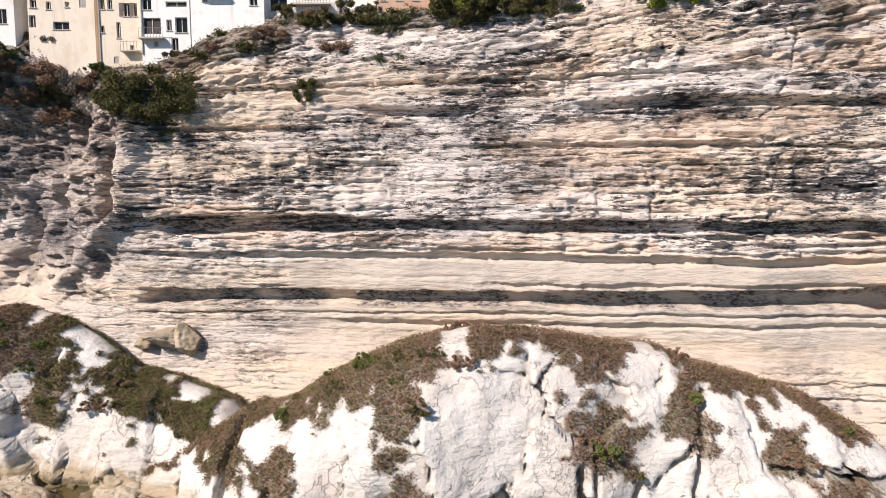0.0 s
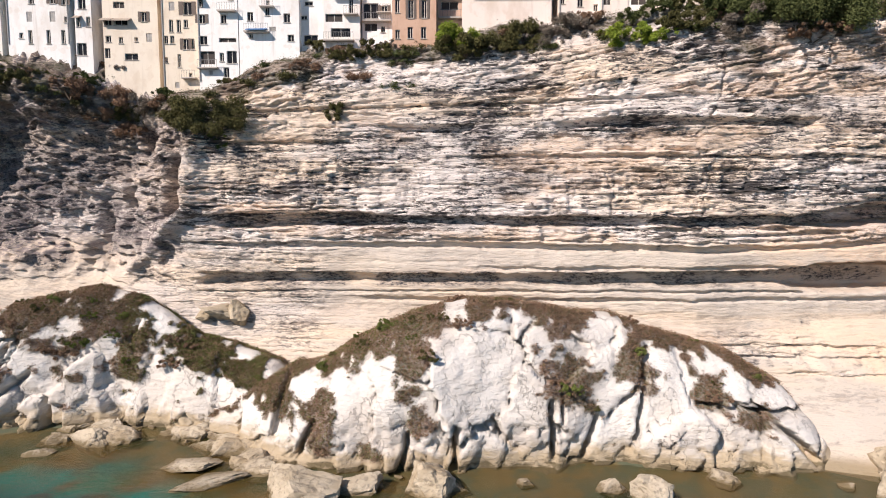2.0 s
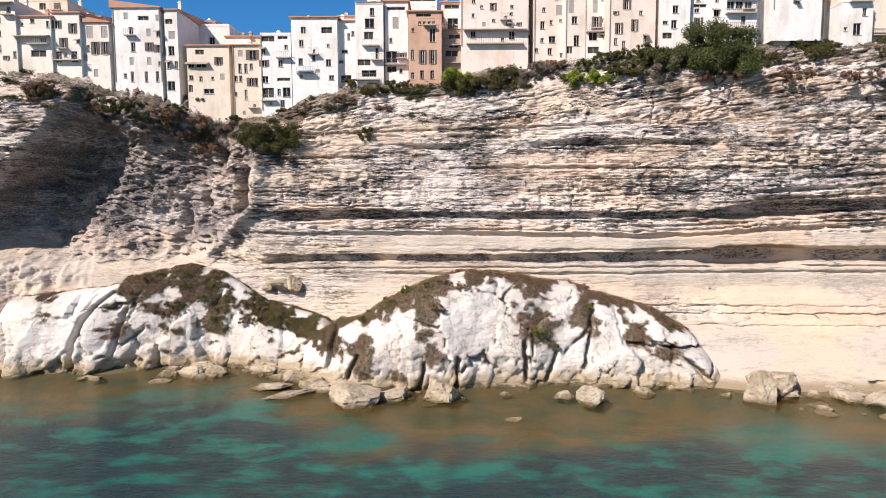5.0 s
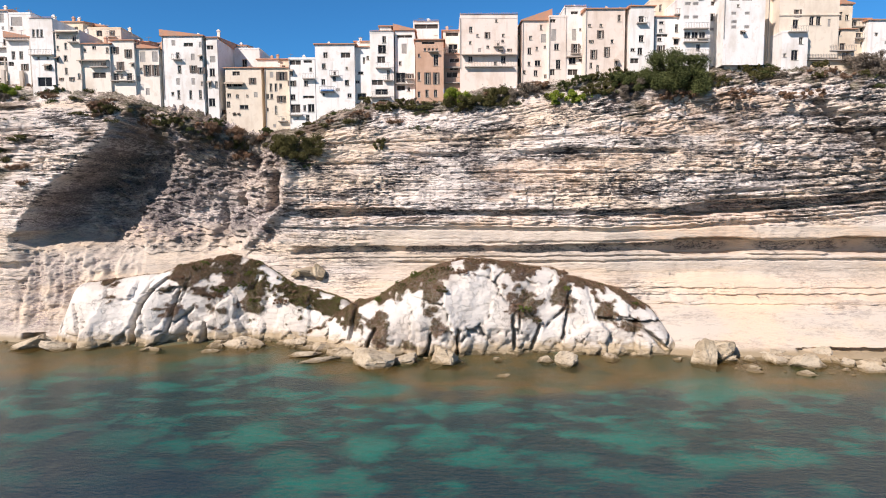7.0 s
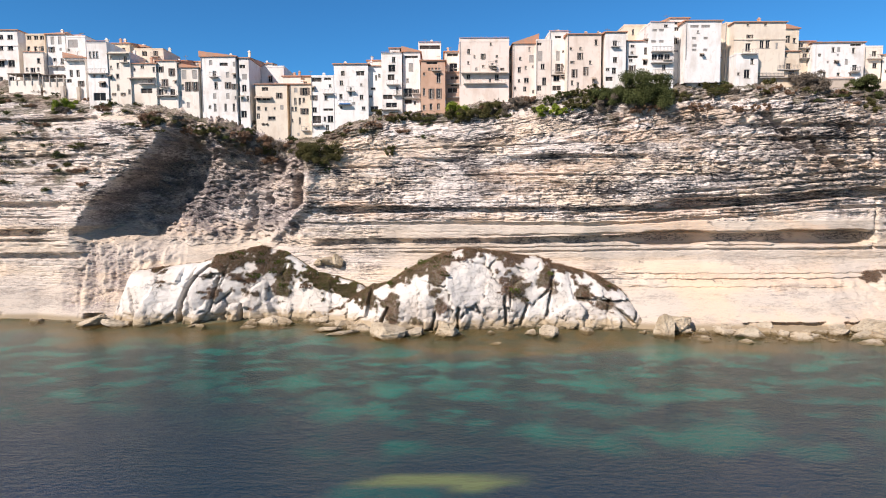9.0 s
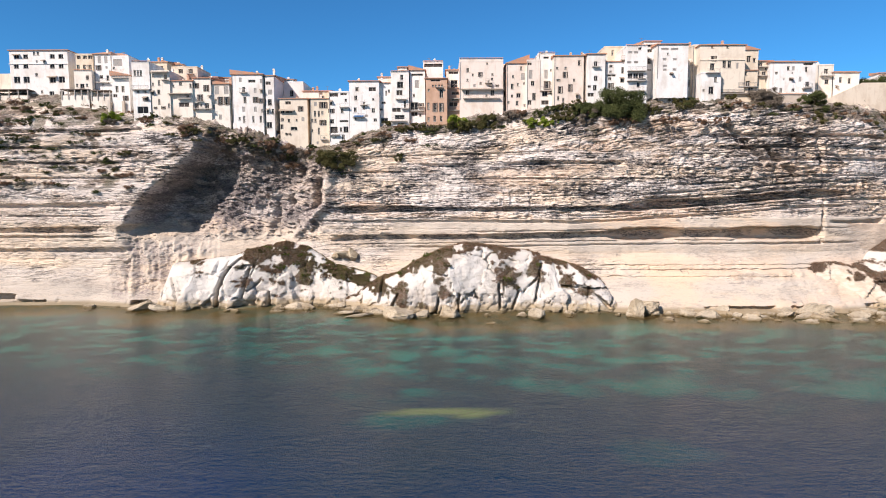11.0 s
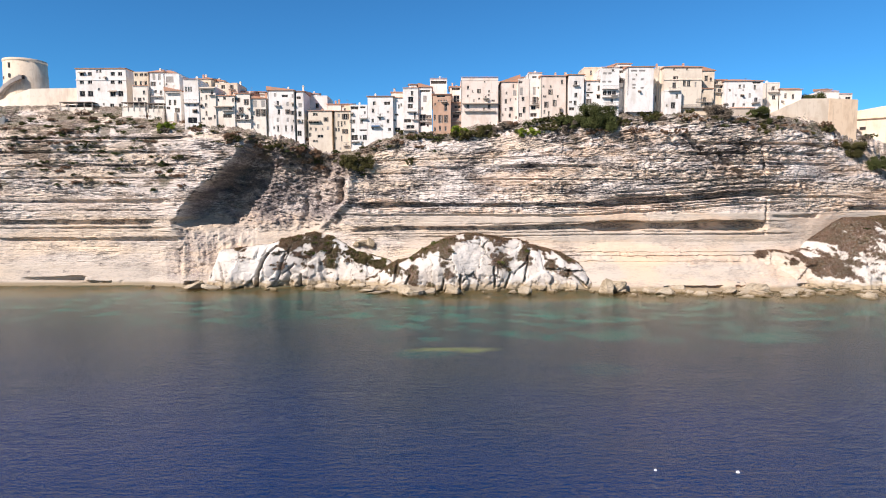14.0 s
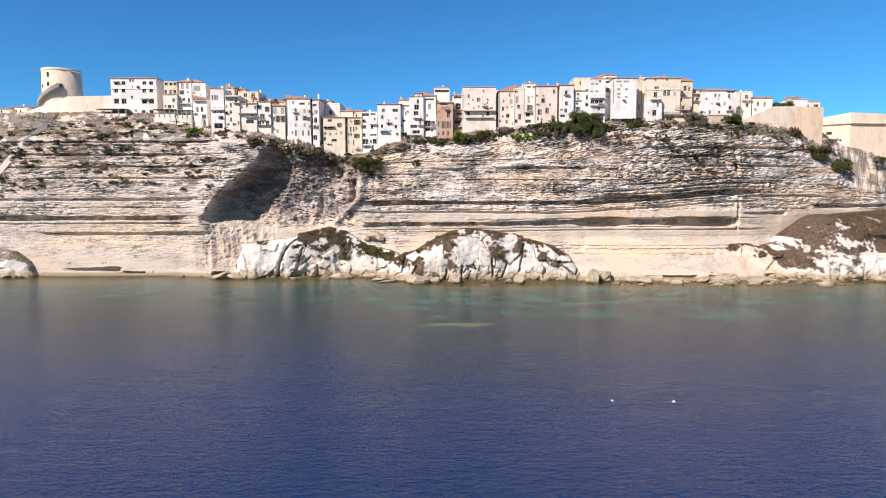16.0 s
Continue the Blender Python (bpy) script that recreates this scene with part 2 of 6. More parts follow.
LEAVES = {
    "green": leaf("green_foliage", (0.044, 0.056, 0.018), (0.11, 0.124, 0.042)),
    "bright": leaf("bright_green_foliage", (0.15, 0.21, 0.024), (0.29, 0.34, 0.045)),
    "olive": leaf("olive_foliage", (0.07, 0.066, 0.024), (0.125, 0.112, 0.04)),
    "brown": leaf("dry_brown_scrub", (0.19, 0.115, 0.075), (0.29, 0.185, 0.12)),
    "moss": leaf("lush_green_scrub", (0.085, 0.1, 0.026), (0.17, 0.19, 0.05)),
    "grey": leaf("grey_dry_bush", (0.135, 0.112, 0.09), (0.255, 0.21, 0.165)),
}

# ---- number helpers ----


def lattice(i, j, seed):
    h = np.sin(i * 127.1 + j * 311.7 + seed * 74.7) * 43758.5453
    return h - np.floor(h)


def value_noise(x, y, seed=0):
    i, j = np.floor(x), np.floor(y)
    u, v = x - i, y - j
    u, v = u * u * (3 - 2 * u), v * v * (3 - 2 * v)
    a, b = lattice(i, j, seed), lattice(i + 1, j, seed)
    c, d = lattice(i, j + 1, seed), lattice(i + 1, j + 1, seed)
    return a + (b - a) * u + (c - a) * v + (a - b - c + d) * u * v


def fbm(x, y, seed=0, octaves=4):
    total, amp, norm = 0.0, 1.0, 0.0
    for k in range(octaves):
        total = total + amp * value_noise(x * 2.03 ** k + 17 * k, y * 2.03 ** k + 5 * k, seed + k)
        norm += amp
        amp *= 0.5
    return total / norm - 0.5


def step(lo, hi, v):
    t = np.clip((v - lo) / (hi - lo), 0, 1)
    return t * t * (3 - 2 * t)


def curve(points):
    px, py = zip(*points)
    return lambda x: np.interp(x, px, py)


def cells(x, y, seed):
    """Nearest and second nearest cell distance and the nearest cell's random number."""
    i, j = np.floor(x), np.floor(y)
    f1, f2, who = np.full(x.shape, 9.0), np.full(x.shape, 9.0), np.zeros(x.shape)
    ox, oy = np.zeros(x.shape), np.zeros(x.shape)
    for di in (-1, 0, 1):
        for dj in (-1, 0, 1):
            a, b = i + di, j + dj
            qx, qy = x - a - lattice(a, b, seed), y - b - lattice(a, b, seed + 3)
            d = np.hypot(qx, qy)
            near = d < f1
            f2 = np.where(near, f1, np.minimum(f2, d))
            ox, oy = np.where(near, qx, ox), np.where(near, qy, oy)
            who = np.where(near, lattice(a, b, seed + 7), who)
            f1 = np.where(near, d, f1)
    return f1, f2, who, ox, oy


def sheet(name, x, y, z, material, attrs=(), smooth=True):
    """A grid surface from three arrays of the same two-dimensional shape."""
    rows, cols = x.shape
    me = bpy.data.meshes.new(name)
    me.vertices.add(rows * cols)
    me.vertices.foreach_set("co", np.stack([x, y, z], -1).astype(np.float32).ravel())
    k = np.arange(rows * cols).reshape(rows, cols)
    quads = np.stack([k[:-1, :-1], k[:-1, 1:], k[1:, 1:], k[1:, :-1]], -1).reshape(-1, 4)
    me.loops.add(quads.size)
    me.loops.foreach_set("vertex_index", quads.astype(np.int32).ravel())
    me.polygons.add(len(quads))
    me.polygons.foreach_set("loop_start", np.arange(0, quads.size, 4, dtype=np.int32))
    me.polygons.foreach_set("use_smooth", np.full(len(quads), smooth))
    me.update(calc_edges=True)
    for key, values in attrs:
        me.attributes.new(key, "FLOAT", "POINT").data.foreach_set("value", np.clip(values, -1e6, 1e6).astype(np.float32).ravel())
    me.materials.append(material)
    return new(name, me)


def part(name, bm, material, parent=None, label=""):
    me = bpy.data.meshes.new(name)
    bm.to_mesh(me)
    bm.free()
    me.materials.append(material)
    ob = new(name, me)
    if parent:
        ob.parent = parent
    if label:
        ob["label"] = label
    return ob


def box(bm, x0, x1, y0, y1, z0, z1):
    v = [bm.verts.new(c) for c in ((x0, y0, z0), (x1, y0, z0), (x1, y1, z0), (x0, y1, z0), (x0, y0, z1), (x1, y0, z1), (x1, y1, z1), (x0, y1, z1))]
    for f in ((0, 3, 2, 1), (4, 5, 6, 7), (0, 1, 5, 4), (1, 2, 6, 5), (2, 3, 7, 6), (3, 0, 4, 7)):
        bm.faces.new([v[i] for i in f])
    return v


# ---- the land ----
edge_height = curve([(-260, 52), (-172, 52), (-158, 53), (-145, 56), (-124, 57), (-106, 56), (-94, 53.2), (-84, 51), (-70, 49), (-56, 45.5), (-44, 42), (-35, 43), (-28, 45.5), (-23, 47.3),
                     (-12, 48.2), (-2, 48.5), (8, 50.2), (18, 50.8), (30, 51.8), (39, 53), (59, 53.3), (72, 53.5), (85, 52.6), (100, 52.6), (113, 51.5), (126, 46.5), (138, 40), (152, 31), (170, 25), (260, 22)])
town_height = curve([(-260, 58), (-175, 59), (-131, 60), (-105, 59), (-93, 55), (-80, 54), (-65, 50.5), (-50, 47.5), (-39, 43.5), (-32, 45.3), (-27, 49.3), (-18, 49.7), (-4, 50), (4, 52.3),
                     (14, 52.7), (30, 53.8), (44, 55.2), (60, 55.2), (70, 55.5), (80, 54), (100, 54.2), (118, 54), (140, 49), (165, 43), (260, 40)])
shore_line = curve([(-260, 76), (-165, 74), (-100, 73), (-84, 72), (-76, 66), (-58, 66), (-45, 70), (-35, 70), (-27, 67.5), (-20, 62), (-12, 58), (0, 58), (15, 60), (30, 59),
                    (41, 58), (46, 60), (60, 58.5), (85, 57.5), (100, 57), (115, 55), (140, 54), (260, 54)])
face_line = curve([(-260, 79), (-100, 78.5), (-84, 76.5), (-60, 77), (-35, 79), (-10, 77.0), (10, 75.2), (30, 72.2), (80, 71.2), (100, 73.5), (112, 76), (140, 84), (260, 110)])
apron_reach = curve([(-260, 4), (-100, 4), (-88, 6), (-75, 6), (-30, 6), (-10, 8), (30, 9), (44, 14), (60, 15), (100, 16), (130, 14), (260, 14)])


def band(x, z, centre, half, depth, seed):
    """A bed that has weathered back: flat-topped, with soft lips, waning and swelling along the face."""
    row = x[:1]         # every row of the grid has the same x
    swell = value_noise(row / 8 + 7.7 * seed, row * 0, 71 + seed)
    d = np.abs(z - centre - 0.28 * fbm(row / 11, row * 0, 72 + seed, 4))
    half = half * (0.7 + 0.65 * swell)
    return depth * (0.6 + 0.7 * swell) * (1 - step(half * 0.88, half * 1.1 + 0.05, d))


def reach(x, a, b, soft=4.0):
    return step(a - soft, a + soft, x) * (1 - step(b - soft, b + soft, x))


def cove_place(x, z):
    left = np.interp(z, (8, 20.6, 27.3, 35.6, 47.3, 54), (-96, -93.5, -88.6, -78, -68.7, -66)) + 3.4 * fbm(z / 5, x * 0, 31, 4)
    right = -35.0 + 4 * fbm(z / 9, x * 0, 33)
    return np.clip((x - left) / (right - left), 0, 1)


def blobs(x, z, *spots):
    m = x * 0 - 0.5
    for cx, cz, rx, rz in spots:
        m = np.maximum(m, 1 - np.hypot((x - cx) / rx, (z - cz) / rz))
    return m


def bedding(x, z, inside):
    """How strongly the thin beds stand out: rough above, smooth cream rock lower down."""
    main = np.maximum(step(21.8, 23.6, z), 0.16 * step(9, 14, z))
    west = 0.4 * step(3, 9, z) + 0.28 * step(17, 24, z)
    main = np.maximum(main, 0.6 * step(5, 9, z) * reach(x, -46, -17, 5))
    main = np.maximum(main, 0.4 * reach(x, 28, 106, 6) * reach(z, 5.5, 12.5, 1.2) * step(-0.1, 0.1, fbm(x / 12, z / 2, 69)))
    far = step(-96, -84, x + 12 * fbm(x / 9, z / 5, 70, 3))
    return (west + (main - west) * far) * (1 - 0.45 * inside)


def cliff_face(x, z, top):
    u = cove_place(x, z)
    x_soft = x + 9 * fbm(x / 7, z / 4, 16, 4) * reach(x, -50, -20, 6)
    inside = step(0.0, 0.04, u) * (1 - step(0.9, 1.0, u)) * step(15, 19, z)
    y = face_line(x) + 0.06 * np.maximum(0, z - 14) + 0.45 * np.maximum(0, z - (top - 5)) + 0.6 * np.maximum(0, z - 47.5) * (1 - step(-86, -70, x))
    y = y - apron_reach(x) * np.power(1 - np.clip(z / 13.5, 0, 1), 1.25)
    floor_up = 3.5 * (1 - step(0.1, 0.5, u))      # the floor of the hollow climbs to the shaded side
    deep = np.interp(z - floor_up, (-4, 3, 10, 14.5, 18, 24, 34, 38, 42, 48), (0, 0.4, 2.0, 4.5, 13, 15, 13, 8.5, 2.5, 0.5))
    lit = np.interp(z, (-4, 3, 10, 14.5, 18, 24, 36, 39, 43, 48), (0, 0.4, 2.0, 3.5, 6.5, 8.5, 7.5, 6.0, 2.5, 0.5))
    deep = deep + (lit - deep) * step(0.26, 0.48, u)
    y = y + deep * step(0, 0.12, u) * (1 - step(0.7, 1.0, u))
    flutes = step(0.0, 0.1, u) * (1 - step(0.3, 0.55, u)) * reach(z, 3, 17, 2)
    y = y + 3.4 * flutes * fbm(x / 1.7 + z / 7, z / 9, 17, 3) + 1.6 * flutes * fbm(x / 1.2, z / 0.9, 28, 3)
    y = y + 2.4 * fbm(x / 26, z / 60, 2, 3) * (1 - 0.5 * reach(z, -5, 13, 3)) + (1.0 + 2.8 * inside) * fbm(x / 7, z / 9, 5, 4) * step(4, 14, z)
    y = y + 2.0 * inside * fbm(x / 2.6 + z / 4, z / 2.0, 7, 4) + 0.9 * inside * fbm(x / 0.9 + z / 2, z / 0.7, 27, 3)
    if x.size > 1:      # broken angular blocks in the hollow
        f1, f2, who, ox, oz = cells(x / 2.0 + 0.6 * fbm(x / 3, z / 3, 44, 3), z / 0.95 + x / 4.5 + 0.7 * fbm(x / 3, z / 3, 45, 3), 46)
        y = y + inside * (1.0 * (who - 0.5) + 1.5 * (np.modf(who * 7.3)[0] - 0.5) * ox + 0.9 * (np.modf(who * 13.7)[0] - 0.2) * oz)
    hard = bedding(x, z, inside) * (0.45 + 0.75 * step(-0.12, 0.14, fbm(x / 13, z / 4.5, 47, 4)) + 0.45 * reach(x, 54, 106, 10) * step(27, 31, z))
    # a rib of rock beside the hollow, with small caves next to it
    rib = np.interp(z, (17, 22, 27, 33, 40, 44), (-47, -41, -36, -35.5, -34, -38)) + 1.5 * fbm(z / 3, z * 0, 34, 3)
    y = y - 1.7 * np.exp(-((x - rib) / 1.7) ** 2) * reach(z, 18, 41, 2)
    y = y + 5.0 * np.exp(-((x - rib + 2.6) / 1.2) ** 2) * reach(z, 26, 34, 1.5) + 4.0 * np.exp(-((x + 43) / 1.3) ** 2 - ((z - 36.5) / 1.6) ** 2)
    y = y + 3.0 * np.exp(-((x + 51) / 1.2) ** 2 - ((z - 24) / 3.5) ** 2) + 3.0 * np.exp(-((x + 46.5) / 0.9) ** 2 - ((z - 27) / 3) ** 2)
    # the strong beds, with ragged lips
    zj = z + 0.5 * fbm(x / 1.4, z / 0.5, 43, 4)
    a = 25.3 + step(30, 110, x) * 3.8 + 0.6 * fbm(x / 18, x * 0, 8)
    y = y + band(x, zj, a, 0.55 + 0.55 * np.maximum(reach(x_soft, 44, 100), reach(x_soft, -33, -10)), 3.4 * (0.55 + 0.45 * np.maximum(reach(x_soft, -33, -8), reach(x_soft, 40, 106))), 1) * reach(x_soft, -34, 104)
    y = y + band(x, zj, a - 1.7, 0.22, 0.8, 2) * reach(x_soft, 30, 108) + band(x, zj, a + 1.8, 0.25, 0.8, 3) * reach(x_soft, 44, 110)
    y = y + band(x, zj, a - 3.3, 0.35, 1.1, 4) * reach(x_soft, -36, 106) + band(x, zj, a - 2.5, 0.15, 0.5, 5) * reach(x_soft, -20, 106)
    b = 17.5 + step(-30, 60, x) * 1.0 + 0.4 * fbm(x / 15, x * 0, 9)
    y = y + band(x, zj, b, 0.75 + 0.65 * reach(x_soft, 42, 98), 2.6 + 2.2 * reach(x_soft, 42, 98), 6) * reach(x_soft, -32, 98, 2)
    y = y + band(x, zj, b + 1.3, 0.2, 0.6, 7) * reach(x_soft, 5, 106) + band(x, zj, b - 2.7, 0.25, 0.8, 8) * reach(x_soft, -12, 108) + band(x, zj, b - 1.7, 0.12, 0.5, 9) * reach(x_soft, -30, 90)
    y = y + band(x, zj, 9.2, 0.22, 0.55, 10) * reach(x_soft, 30, 96) + band(x, zj, 7.6, 0.18, 0.45, 11) * reach(x_soft, 38, 90) + band(x, zj, 10.3, 0.2, 0.5, 12) * reach(x_soft, 20, 100)
    y = y + band(x, zj, 20.2, 0.85, 2.2, 13) * reach(x_soft, -190, -100) + band(x, zj, 18.3, 0.25, 0.9, 14) * reach(x_soft, -190, -97) + band(x, zj, 14.6, 0.6, 1.9, 15) * reach(x_soft, -150, -92)
    y = y + band(x, zj, 26.9, 0.6, 1.5, 16) * reach(x_soft, -190, -96) + band(x, zj, 24.0, 0.2, 0.6, 17) * reach(x_soft, -170, -97) + band(x, zj, 34.6, 0.3, 0.9, 18) * reach(x_soft, -150, -92) + band(x, zj, 38.6, 0.35, 1.0, 19) * reach(x_soft, -170, -88)
    y = y + band(x, zj, 43.0, 0.3, 1.0, 20) * reach(x_soft, -160, -84) + band(x, zj, 47.5, 0.35, 1.2, 21) * reach(x_soft, -165, -88) + band(x, zj, 2.0, 0.7, 3.0, 22) * reach(x_soft, -140, -122, 2)
    y = y + band(x, zj, 37.6 + 0.7 * fbm(x / 12, x * 0, 12), 0.5, 1.7, 23) * np.maximum(reach(x_soft, -9, 2, 2), reach(x_soft, 14, 44, 2))
    y = y + band(x, zj, 40.3 + 0.02 * x, 0.16, 0.8, 24) * reach(x_soft, -34, 30) + band(x, zj, 35.6, 0.2, 0.8, 25) * reach(x_soft, -34, -14, 2) + band(x, zj, 33.7 - 0.01 * x, 0.18, 0.7, 26) * reach(x_soft, 0, 60, 3)
    y = y + band(x, zj, a - 0.9, 0.22, 1.4, 40) * reach(x_soft, 26, 100) + band(x, zj, a + 3.2, 0.3, 1.2, 41) * reach(x_soft, 50, 112) + band(x, zj, a + 5.0, 0.28, 1.1, 42) * reach(x_soft, 58, 118)
    y = y + band(x, zj, 21.3, 0.55, 2.2, 43) * reach(x_soft, 102, 118, 2) + band(x, zj, 23.7, 0.6, 2.4, 44) * reach(x_soft, 132, 190, 2) + band(x, zj, 27.5, 0.4, 1.6, 45) * reach(x_soft, 104, 132, 3)
    y = y + band(x, zj, 44.6, 0.4, 1.6, 46) * reach(x_soft, 66, 118, 4) + band(x, zj, 41.5, 0.35, 1.4, 47) * reach(x_soft, 74, 122, 4) + band(x, zj, 38.2, 0.4, 1.5, 48) * reach(x_soft, 80, 124, 4)
    y = y - 2.2 * fbm(x / 3.5, z / 2.2, 64, 4) * reach(x, 82, 126, 6) * reach(z, 0, 10, 2.5)     # rough rock beside the spur
    # the undercut ledge at the water
    y = y + band(x, zj, 1.0, 0.45, 2.6, 49) * step(-0.08, 0.1, fbm(x / 5, x * 0, 66, 3)) * np.maximum(reach(x_soft, 56, 114, 3), reach(x_soft, -120, -84, 3))
    # slanting clefts, and the upright joint where the beds end
    for ax, az, bx, bz, wide, cut in ((72, 47, 82, 38, 0.9, 2.6), (83, 41, 91, 33.5, 0.9, 2.4), (79, 44, 86, 39, 0.6, 1.6), (90, 46, 95, 38, 0.6, 1.8), (97.5, 45, 98.5, 36, 0.8, 2.4), (98.6, 16, 99.2, 27, 0.45, 1.4)):
        t = np.clip(((x - ax) * (bx - ax) + (z - az) * (bz - az)) / ((bx - ax) ** 2 + (bz - az) ** 2), 0, 1)
        wob = 1.1 * fbm(x / 2.5, z / 1.6, 63, 3)
        y = y + cut * (1 - step(wide * 0.4, wide * 1.3, np.hypot(x - ax - t * (bx - ax) + wob, z - az - t * (bz - az) + wob)))
    # thin beds everywhere, the upper set tilted
    joint = 40.3 + 0.02 * x + 2.5 * fbm(x / 30, x * 0, 15)
    tilted = (z > joint) & (x > -33)
    w = z + 0.9 * fbm(x / 22, z / 8, 3) + 0.4 * fbm(x / 5, z / 2.5, 4, 3) + 0.3 * fbm(x / 0.9, z / 0.8, 13, 2) - np.where(tilted, 0.15 * x + 3.3, 0) - 0.22 * (x + 60) * inside
    for thick, size, seed in ((1.05, 0.5, 20), (0.4, 0.36, 21)):
        q = w / thick + 0.35 * np.sin(w * 1.7)
        k = np.floor(q)
        f = q - k
        out = 0.55 * value_noise(x / 9 + 50 * lattice(k, k * 0, seed), k * 1.0, seed + 1) + 0.5 * step(0.38, 0.62, value_noise(x / 1.3 + 50 * lattice(k, k * 0, seed + 9), k * 1.0, seed + 1))
        y = y - hard * size * 1.4 * (out - 0.4) * (1 - np.power(np.abs(2 * f - 1), 8))
        split = step(0.45, 0.6, value_noise(x / 2.2 + 31 * lattice(k, k * 0, seed + 5), k * 1.0, seed + 2))
        y = y + hard * split * 1.2 * size * (1 - step(0.08, 0.22, f))
    # upright joints
    cx = x + 7 * fbm(x / 16, z / 7, 18, 4)
    crack = (1 - step(0.0, 0.016, np.abs(cx / 13 - np.floor(cx / 13) - 0.5))) * step(0.5, 0.6, value_noise(np.floor(cx / 13) * 3.1, z / 4, 19))
    y = y + 0.45 * crack * hard
    return y + 0.45 * hard * fbm(x / 1.3, z / 0.7, 6, 3)


def face_at(x, z):
    a = np.array([[float(x)]])
    return float(cliff_face(a, np.array([[float(z)]]), edge_height(a))[0, 0])


def build_cliff():
    xs = np.concatenate([np.arange(-260, -176, 2.0), np.arange(-176, -90, 0.3), np.arange(-90, 70, 0.24), np.arange(70, 165, 0.3), np.arange(165, 262, 2.0)])
    v = np.linspace(0, 1, 500)
    x, v = np.meshgrid(xs, v)
    top = edge_height(x) + 1.6 * fbm(x / 5, x * 0, 40, 4)
    z = -4 + (top + 4) * v
    y = cliff_face(x, z, top)
    # behind the edge the ground climbs to the town and goes on level
    xb = np.repeat(xs[None], 70, 0)
    run = np.linspace(0, 1, 70)[:, None] ** 3 * 150
    run = run[1:] + 0 * xb[1:]
    xb = xb[1:]
    yb = y[-1:] + run
    q = 4 * np.clip(run / 4 + 0.5 * fbm(xb / 4, run / 3, 48), 0, 1)     # broken ledges
    rise = (np.floor(q) + step(0.6, 1.0, q - np.floor(q))) / 4
    zb = top[:1] + (np.maximum(town_height(xb), top[:1]) - top[:1]) * rise + (1.0 * fbm(xb / 3.5, yb / 2.5, 41) + 0.9 * fbm(xb / 1.1, run / 0.6, 42, 3)) * step(0, 2, run)
    X, Y, Z = np.vstack([x, xb]), np.vstack([y, yb]), np.vstack([z, zb])
    flat = np.vstack([v * 0, xb * 0 + 1])
    T = np.vstack([top, np.repeat(top[:1], len(xb), 0)])
    u = cove_place(X, Z)
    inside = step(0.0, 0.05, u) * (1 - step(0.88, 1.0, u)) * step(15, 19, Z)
    n1, n2, n3 = fbm(X / 9, Z / 5, 50) + 0.5, fbm(X / 4, Z / 2.2, 51) + 0.5, fbm(X / 0.55, Z / 2.2, 52) + 0.5
    hanging = reach(X, -8, 112) * (1 - step(1.0, 1.9, np.abs(Z - 30.6 - 0.035 * (X - 20) - 0.8 * fbm(X / 3, X * 0, 54)))) * step(0.5, 0.56, n3)
    spots = blobs(X, Z, (-9, 34, 13, 3.4), (3, 35.5, 7, 2.8), (-22, 33, 9, 2.4), (48, 37, 16, 3), (82, 38, 12, 8), (92, 33, 12, 4), (66, 28, 34, 2.2), (24, 36.8, 10, 1.8), (-24, 30, 8, 1.5), (60, 44, 20, 2), (-57, 35, 20, 7), (-48, 37, 10, 6), (-66, 32, 14, 6), (-58, 27, 11, 4), (74, 33, 30, 4.5), (90, 40, 14, 6), (84, 45, 14, 2.5), (40, 33.5, 14, 2.2))
    stain_and_shade = 0.95 * step(0.0, 0.3, spots + 2.8 * (n2 - 0.5) + 0.8 * (n3 - 0.5) - 0.3)
    stain_and_shade = np.maximum(stain_and_shade, 0.75 * hanging)
    stain_and_shade = np.maximum(stain_and_shade, 0.85 * inside * step(0.44, 0.56, n2) * step(0.36, 0.5, n1 + 0.1 * reach(Z, 30, 42, 3)))
    stain_and_shade = np.maximum(stain_and_shade, 0.5 * step(0.62, 0.74, n1) * step(24, 28, Z) * step(-90, -80, X))
    # shade of the recessed strong beds, put into the colour along with the stains
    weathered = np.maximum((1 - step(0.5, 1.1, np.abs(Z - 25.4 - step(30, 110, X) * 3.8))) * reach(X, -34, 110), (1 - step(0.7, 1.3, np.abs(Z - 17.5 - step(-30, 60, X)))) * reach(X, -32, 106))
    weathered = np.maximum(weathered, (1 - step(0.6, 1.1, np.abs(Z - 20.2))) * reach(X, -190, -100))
    stain_and_shade = np.maximum(stain_and_shade, 0.9 * weathered * step(0.33, 0.47, n2))
    shade_stripes = reach(X, 52, 100, 8) * step(26.5, 29, Z) * step(0.56, 0.61, fbm(X / 10, Z / 0.6 - 0.1 * X, 67, 4) + 0.5)      # shadow under the thin beds, painted as dark stripes
    stain_and_shade = np.maximum(stain_and_shade, 0.85 * shade_stripes)
    drip = (1 - step(0.15, 0.4, np.abs(X - 26.0 - 0.2 * fbm(Z / 2, Z * 0, 55)))) * reach(Z, 21.5, 26, 0.6)
    stain_and_shade = np.maximum(stain_and_shade, 0.7 * drip)
    ochre = step(0.52, 0.7, fbm(X / 14, Z / 3, 53) + 0.5) * (0.3 + 0.7 * reach(Z, 19, 46, 3)) * (0.4 + 0.6 * step(-40, -20, X))
    ochre = np.maximum(ochre * 0.8, 0.7 * reach(Z, 0, 12, 1.5) * reach(X, 20, 110) * step(0.35, 0.55, n1))
